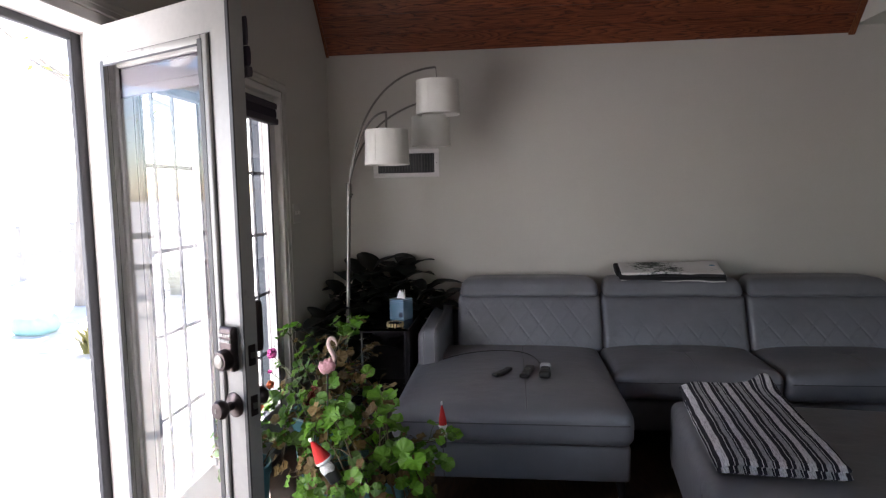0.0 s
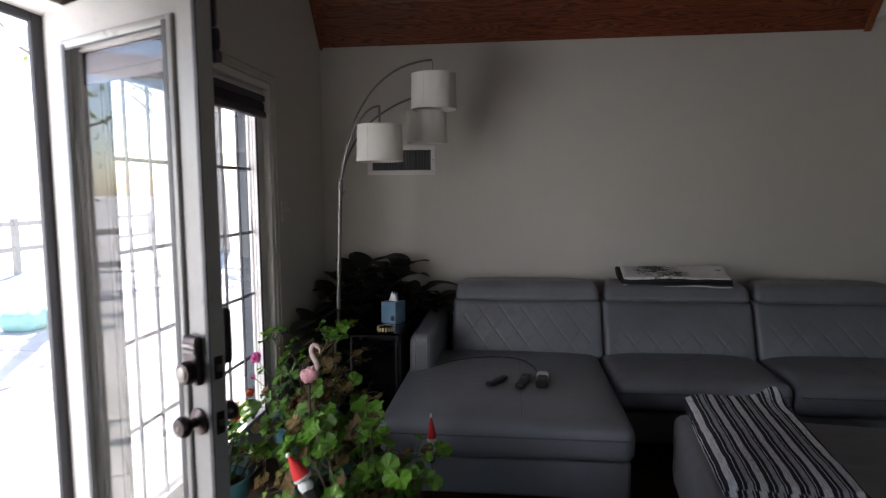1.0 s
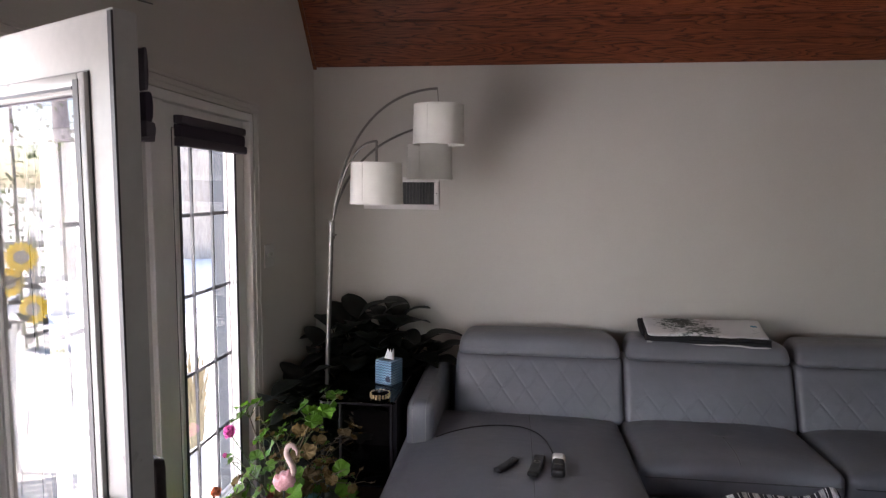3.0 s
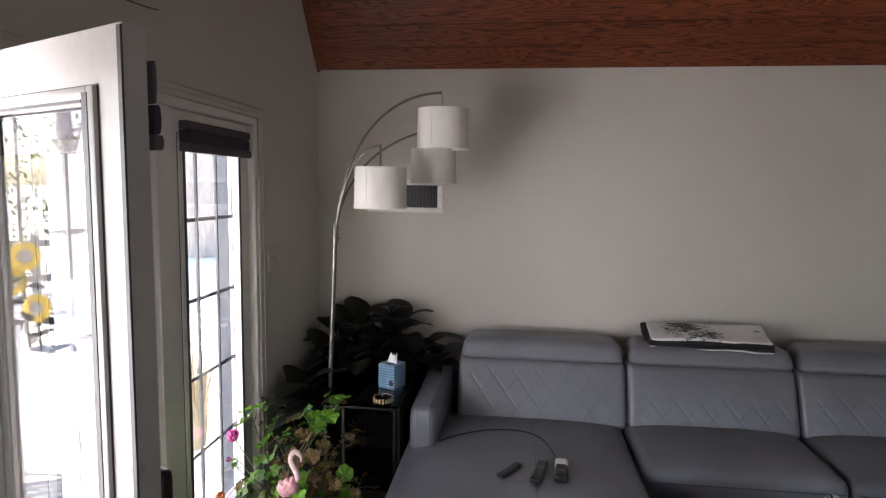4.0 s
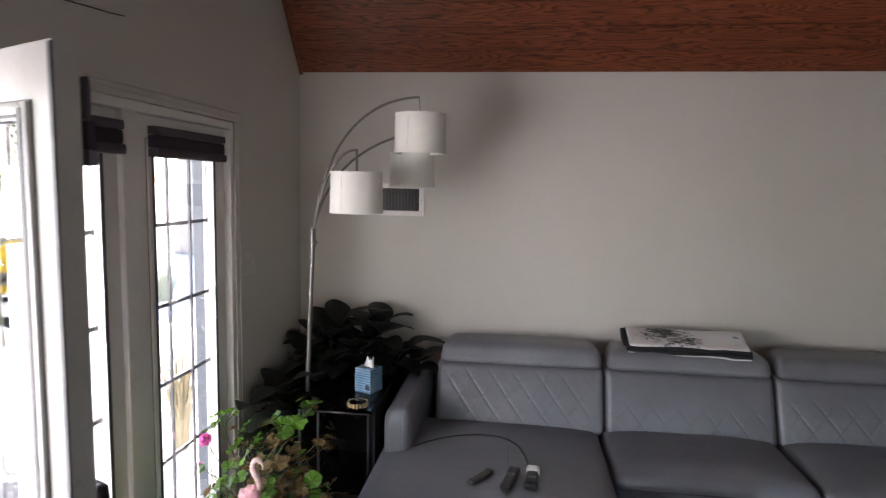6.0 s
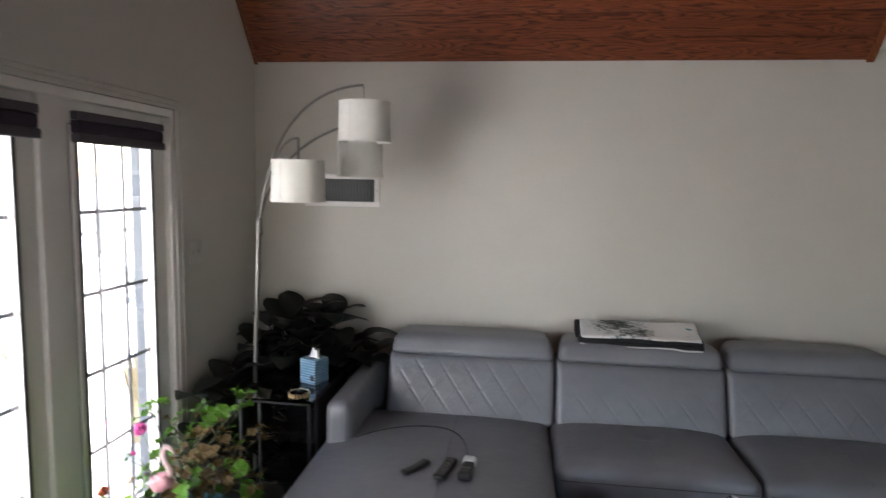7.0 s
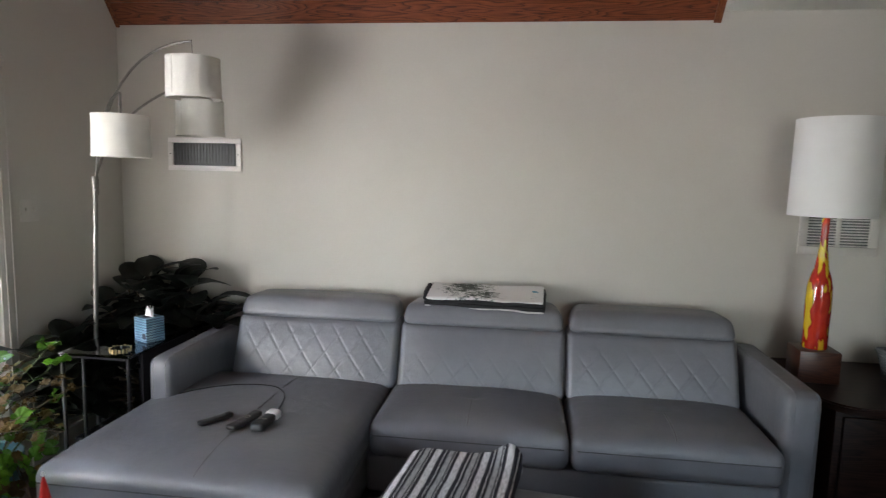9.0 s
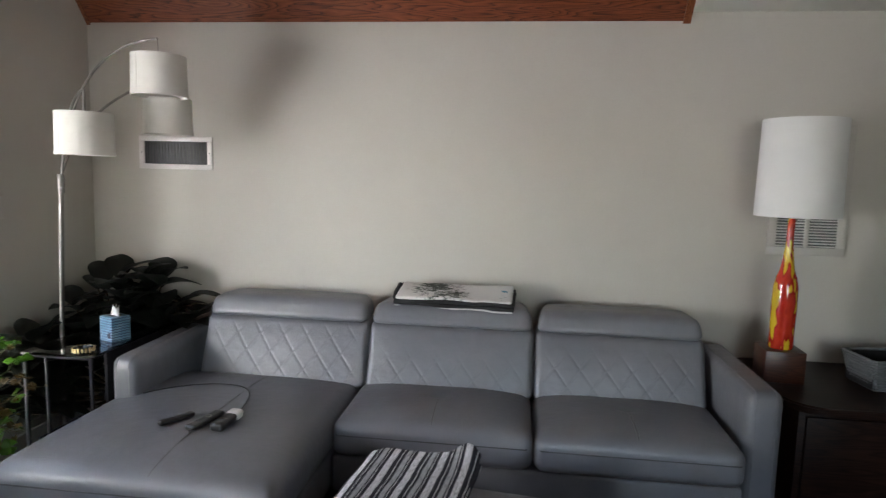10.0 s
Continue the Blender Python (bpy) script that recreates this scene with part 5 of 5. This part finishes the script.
def flamingo():
    body = cushion((0.085, 0.055, 0.07), 0.027, (16, 12, 12), lambda p, n: p * 1.0 + Vector((0, 0, 0.004 * math.sin(p.x * 220) * math.cos(p.z * 200))))
    bmesh.ops.rotate(body, verts=body.verts, cent=(0, 0, 0), matrix=Euler((0, radians(-25), 0)).to_matrix())
    neck = tube(bezier(((0.025, 0, 0.02), (0.062, 0, 0.045), (0.0, 0, 0.085), (0.012, 0, 0.128)), 12) + bezier(((0.012, 0, 0.128), (0.018, 0, 0.148), (0.036, 0, 0.148), (0.042, 0, 0.132)), 6)[1:], 0.013, 12, None, 0.0095)
    beak = tube([(0.042, 0, 0.134), (0.050, 0, 0.120), (0.050, 0, 0.100)], 0.008, 8, None, 0.002)
    stick = tube([(0, 0, -0.02), (-0.01, 0.01, -0.40)], 0.0045, 8)
    return joined("flamingo_ornament", [(body, M_PINK), (neck, M_PALEPINK), (beak, M_PALEPINK), (stick, M_BLACK)], pose(-0.598, 2.42, 0.728, 0, 0, 15) @ Matrix.Scale(0.82, 4), "pink resin flamingo garden pick on a dark stick", "garden ornament")


flamingo()
M_RED = vary("red_felt", (0.42, 0.012, 0.012), (0.58, 0.03, 0.025), 0.9, 40, fine=300, relief=0.4)
M_FUR = vary("white_fleece_trim", (0.60, 0.60, 0.60), (0.78, 0.78, 0.77), 0.95, 60, fine=260, relief=0.9, depth=0.005)


def gnome(m, lean, scale, label):
    hat = lathe([(0.040, 0.0), (0.036, 0.02), (0.025, 0.055), (0.012, 0.09), (0.004, 0.105)], 20)
    for v in hat.verts:
        v.co.x += lean * (v.co.z / 0.105) ** 2
    pom = ball((lean, 0, 0.112), 0.011)
    trim_b = ball((0, 0, -0.006), 0.043, (1, 1, 0.42))
    beard = ball((0, -0.012, -0.045), 0.036, (1, 0.7, 1.15))
    coat = lathe([(0.032, -0.12), (0.036, -0.06), (0.030, -0.02)], 16)
    stick = tube([(0, 0, -0.115), (0.005, 0, -0.30)], 0.003, 6)
    for piece in (hat, pom, trim_b, beard, coat, stick):
        bmesh.ops.scale(piece, vec=(scale, scale, scale), verts=piece.verts)
    return joined("gnome_ornament", [(hat, M_RED), (pom, M_FUR), (trim_b, M_FUR), (beard, M_FUR), (coat, M_BLACK), (stick, M_DRYSTEM)], m, label, "garden ornament", "gnomes in the pots")


gnome(pose(-0.524, 2.10, 0.474, 0, -30, 0), -0.004, 0.76, "small gnome pick with a red felt hat and white pompom")
gnome(pose(-0.125, 2.46, 0.475) @ Matrix.Diagonal((0.55, 0.55, 1, 1)), -0.006, 0.8, "small gnome pick with a narrow red hat among leaves")


# leaves of the front plant that hang before the ornament
rnd = random.Random(41)
for k in range(16):
    spot = Vector((-0.545 + rnd.uniform(-0.06, 0.10), 2.03 + rnd.uniform(-0.03, 0.03), 0.385 + rnd.uniform(-0.06, 0.045)))
    put_leaf(ROUND[k % 5], G2, G2.matrix_basis.inverted() @ spot, (rnd.uniform(-0.6, 0.2), -0.7, 0.7), rnd.uniform(0.014, 0.027), rnd.uniform(0, 360))


# ---- outside ----
M_BARK = vary("grey_bark", (0.26, 0.23, 0.20), (0.50, 0.46, 0.41), 0.9, 6, fine=30, relief=1.0, depth=0.03, stretch=(3, 3, 0.6))
M_GRASS = vary("straw_grass", (0.16, 0.15, 0.05), (0.34, 0.32, 0.12), 0.8, 8)
M_PALEGRASS = vary("pale_grass", (0.30, 0.33, 0.24), (0.46, 0.48, 0.38), 0.8, 8)
M_WHITE = vary("white_garden_paint", (0.68, 0.68, 0.67), (0.8, 0.8, 0.79), 0.5, 6)
M_STRAW = vary("dry_corn_straw", (0.17, 0.145, 0.09), (0.31, 0.27, 0.18), 0.85, 10, stretch=(1, 1, 0.2))


def tree(m, h, r, seed, label, leaves=26):
    rnd = random.Random(seed)
    ob = thing("tree", m, label, "tree", "trees beyond the patio")
    bm = bmesh.new()
    line = [(0.25 * math.sin(t * 2 + seed) * t, 0.2 * math.cos(t * 3 + seed) * t, h * t) for t in [i / 10 for i in range(11)]]
    tube(line, r, 12, bm, r * 0.25)
    part("trunk", bm, M_BARK, ob)
    limbs = bmesh.new()
    crown_b = bmesh.new()
    for k in range(22):
        t = rnd.uniform(0.35, 1.0)
        p = Vector(line[int(t * 10)])
        a = rnd.uniform(0, 6.28)
        e = p + Vector((math.cos(a), math.sin(a), rnd.uniform(0.3, 0.9))) * rnd.uniform(0.15, 0.38) * h * (1.2 - t)
        tube(bezier((p, p.lerp(e, 0.4) + Vector((0, 0, -0.1)), p.lerp(e, 0.7), e), 6), r * 0.28 * (1.2 - t), 6, limbs, 0.01)
        for q in range(leaves):
            c = p.lerp(e, rnd.uniform(0.4, 1.15)) + Vector((rnd.gauss(0, 0.25), rnd.gauss(0, 0.25), rnd.gauss(0, 0.25)))
            s = rnd.uniform(0.05, 0.11)
            n1 = Vector((rnd.gauss(0, 1), rnd.gauss(0, 1), rnd.gauss(0, 1))).normalized()
            n2 = n1.cross(Vector((0.3, 0.5, 0.8))).normalized()
            crown_b.faces.new([crown_b.verts.new(c + n1 * x * s + n2 * y * s * 0.5) for x, y in ((-1, 0), (0, -1), (1, 0), (0, 1))])
    part("limb_cluster", limbs, M_BARK, ob)
    tagged(part("crown", crown_b, M_TREELEAF, ob, smooth=False), kind="stuff")
    return ob


M_TREELEAF = leaf_material("autumn_tree_leaf", (0.09, 0.13, 0.04), (0.20, 0.24, 0.07), 0.6)
GZ = -0.14
tree(pose(-6.15, 8.35, GZ - 0.02, -3, 4, 20), 6.5, 0.16, 3, "slim leaning garden tree with rough pale bark", 4)
tree(pose(-8.0, 15.6, GZ), 9.0, 0.65, 8, "thick-trunked old tree with furrowed bark")
tree(pose(-13.0, 1.5, GZ), 7.0, 0.2, 5, "slender garden tree with thin leaves")
tree(pose(-12.0, 5.0, GZ), 6.0, 0.14, 6, "thin bare-limbed garden tree")

# pergola over the patio
PG = thing("pergola", pose(0, 0, GZ), "white painted wooden pergola over the patio", "pergola")
for y in (-1.6, 3.9):
    part("post", boxes(((-4.26, y - 0.06, 0.0), (-4.14, y + 0.06, 2.45)), bevel=0.006), M_WHITE, PG)
part("beam", boxes(((-4.23, -2.2, 2.45), (-4.17, 4.5, 2.62)), bevel=0.006), M_WHITE, PG)
part("ledger", boxes(((-1.42, -2.2, 2.45), (-1.37, 4.5, 2.62)), bevel=0.006), M_WHITE, PG)
for i in range(9):
    y = -2.0 + 0.78 * i
    part("rafter", boxes(((-4.6, y - 0.022, 2.622), (-1.37, y + 0.022, 2.75))), M_WHITE, PG, smooth=False)


def garden_chair(m, label):
    ob = thing("garden_chair", m, label, "garden chair", "chairs on the patio")
    for x in (-0.24, 0.24):
        part("leg", tube([(x, -0.24, 0.0), (x, -0.24, 0.62)], 0.014, 8), M_WHITE, ob)
        part("leg", tube([(x, 0.26, 0.0), (x, 0.20, 0.42), (x, 0.34, 0.95)], 0.014, 8), M_WHITE, ob)
        part("armrest", tube([(x, -0.26, 0.62), (x, 0.0, 0.64), (x, 0.27, 0.62)], 0.016, 8), M_WHITE, ob)
    for k in range(6):
        part("seat_slat", boxes(((-0.24, -0.23 + 0.078 * k, 0.40), (0.24, -0.17 + 0.078 * k, 0.415))), M_WHITE, ob, smooth=False)
        part("back_slat", boxes(((-0.24, 0.225 + 0.016 * k, 0.48 + 0.078 * k), (0.24, 0.238 + 0.016 * k, 0.535 + 0.078 * k))), M_WHITE, ob, smooth=False)
    return ob


CH = garden_chair(pose(-3.6, 2.3, GZ + 0.002, 0, 0, 100), "white slatted garden chair on the patio")
copy_thing(CH, pose(-4.9, 1.0, GZ + 0.002, 0, 0, -60))

FN = thing("garden_fence", pose(-9.5, 0, GZ), "weathered grey post-and-rail garden fence", "fence")
M_RAIL = vary("weathered_rail_wood", (0.34, 0.32, 0.29), (0.48, 0.46, 0.42), 0.85, 8)
for k in range(14):
    part("post", boxes(((-0.05, -4.0 + 1.5 * k, 0), (0.05, -3.9 + 1.5 * k, 1.1))), M_RAIL, FN, smooth=False)
for z in (0.45, 0.95):
    part("rail", boxes(((-0.03, -4.0, z), (0.03, 15.7, z + 0.09))), M_RAIL, FN, smooth=False)


def sunflower(m, h, label, big=1.45):
    ob = thing("sunflower", m, label, "sunflower", "sunflowers beside the patio")
    part("stalk", tube([(0, 0, 0), (0.01, 0.02, h * 0.6), (0.03, 0, h)], 0.012, 8, None, 0.008), M_STEM, ob)
    head = part("disc", lathe([(0.05, 0), (0.052, 0.012), (0.03, 0.02), (0.005, 0.017)], 24), M_BARK, ob, "brown seed disc", m=pose(0.04, 0, h, 0, 80, 0) @ Matrix.Scale(big, 4))
    for k in range(20):
        a = 2 * math.pi * k / 20
        o = new("petal", SUNPETAL)
        o.parent = head
        o.matrix_basis = Matrix.Translation((0.040 * math.cos(a), 0.040 * math.sin(a), 0.004)) @ pose(0, 0, 0, 12, 0, math.degrees(a) - 90) @ Matrix.Diagonal((0.072, 0.072, 0.072, 1))
    for k in range(5):
        put_leaf(LONG[k % 4], ob, (0.01, 0.01, h * (0.3 + 0.12 * k)), (0.3, 0.2, 1), 0.2, k * 140)


SUNPETAL = long_leaf(2, vary("sunflower_petal", (0.70, 0.42, 0.01), (0.82, 0.58, 0.03), 0.6, 20))
SUNPETAL.name = "petal"
sunflower(pose(-7.4, 2.09, GZ, 0, 0, 0), 1.03, "tall yellow sunflower on a green stalk")
sunflower(pose(-7.4, 2.24, GZ, 0, 0, -20), 0.76, "yellow sunflower on a bent green stalk")
sunflower(pose(-7.3, 1.98, GZ, 0, 0, 30), 0.46, "low yellow sunflower on a green stalk")


def tuft(name, m, n, h, spread, mat, label, category, seed):
    rnd = random.Random(seed)
    bm = bmesh.new()
    for k in range(n):
        a, l = rnd.uniform(0, 6.28), h * rnd.uniform(0.6, 1.1)
        d = Vector((math.cos(a), math.sin(a), 0)) * spread * rnd.uniform(0.3, 1)
        base = d * 0.25
        w = Vector((-d.y, d.x, 0)).normalized() * 0.012
        pts = [base + d * t * t + Vector((0, 0, l * t * (1.25 - 0.5 * t))) for t in (0, 0.35, 0.7, 1)]
        vs = [(bm.verts.new(p - w * (1 - 0.3 * i)), bm.verts.new(p + w * (1 - 0.3 * i))) for i, p in enumerate(pts)]
        for u, v in zip(vs, vs[1:]):
            bm.faces.new((u[0], u[1], v[1], v[0]))
    return tagged(part(name, bm, mat, m=m), label, category)


tuft("grass_clump", pose(-4.1, 5.7, GZ), 160, 0.42, 0.34, M_GRASS, "clump of arching ornamental grass", "grass", 1)
tuft("corn_shock", pose(-2.04, 4.44, GZ), 130, 0.92, 0.20, M_STRAW, "bundle of dry corn stalks standing on the patio", "corn stalks", 2)
tuft("shrub", pose(-5.2, 9.3, GZ), 220, 0.7, 0.6, M_PALEGRASS, "loose pale green shrub beyond the patio", "shrub", 3)


def vine(m, seed, label):
    """Hanging leaves along a slim pole."""
    rnd = random.Random(seed)
    ob = thing("climbing_vine", m, label, "vine")
    part("pole", tube([(0, 0, 0), (0, 0, 3.2)], 0.02, 8), M_BARK, ob)
    bm = bmesh.new()
    for k in range(1200):
        c = Vector((rnd.gauss(0, 0.16), rnd.gauss(0, 0.30), rnd.uniform(0.7, 3.2)))
        n1 = Vector((rnd.gauss(0, 1), rnd.gauss(0, 1), rnd.gauss(0, 1))).normalized()
        n2 = n1.cross(Vector((0.3, 0.5, 0.8))).normalized()
        q = rnd.uniform(0.018, 0.045)
        bm.faces.new([bm.verts.new(c + n1 * x * q + n2 * y * q * 0.5) for x, y in ((-1, 0), (0, -1), (1, 0), (0, 1))])
    tagged(part("leafage", bm, M_TREELEAF, ob, smooth=False), kind="stuff")


vine(pose(-8.2, 2.15, GZ), 31, "leafy green vine climbing a slim pole")
tagged(part("garden_pouf", cushion((0.44, 0.4, 0.26), 0.12, (16, 14, 10)), vary("turquoise_canvas", (0.30, 0.55, 0.52), (0.42, 0.66, 0.62), 0.8, 8), m=pose(-5.4, 6.5, GZ + 0.13)), "turquoise canvas garden pouf", "pouf")

# patio pavers with open joints
PATIO = tagged(new("pavement"), "pale stone paving slabs with open joints", "patio", kind="structure")
PATIO.matrix_basis = pose(0, 0, GZ)
slab = boxes(((-0.297, -0.297, 0.0), (0.297, 0.297, 0.022)), bevel=0.004, seg=1)
first = part("paving_slab", slab, M_PATIO, PATIO, smooth=False, m=pose(-1.75, -1.0, 0))
rnd = random.Random(5)
for i in range(9):
    for j in range(18):
        if i or j:
            o = new("paving_slab", first.data)
            o.parent, o.matrix_basis = PATIO, pose(-1.75 - 0.6 * i, -1.0 + 0.6 * j + 0.3 * (i % 2), rnd.uniform(-0.003, 0.003), 0, 0, 180 * (j % 2))
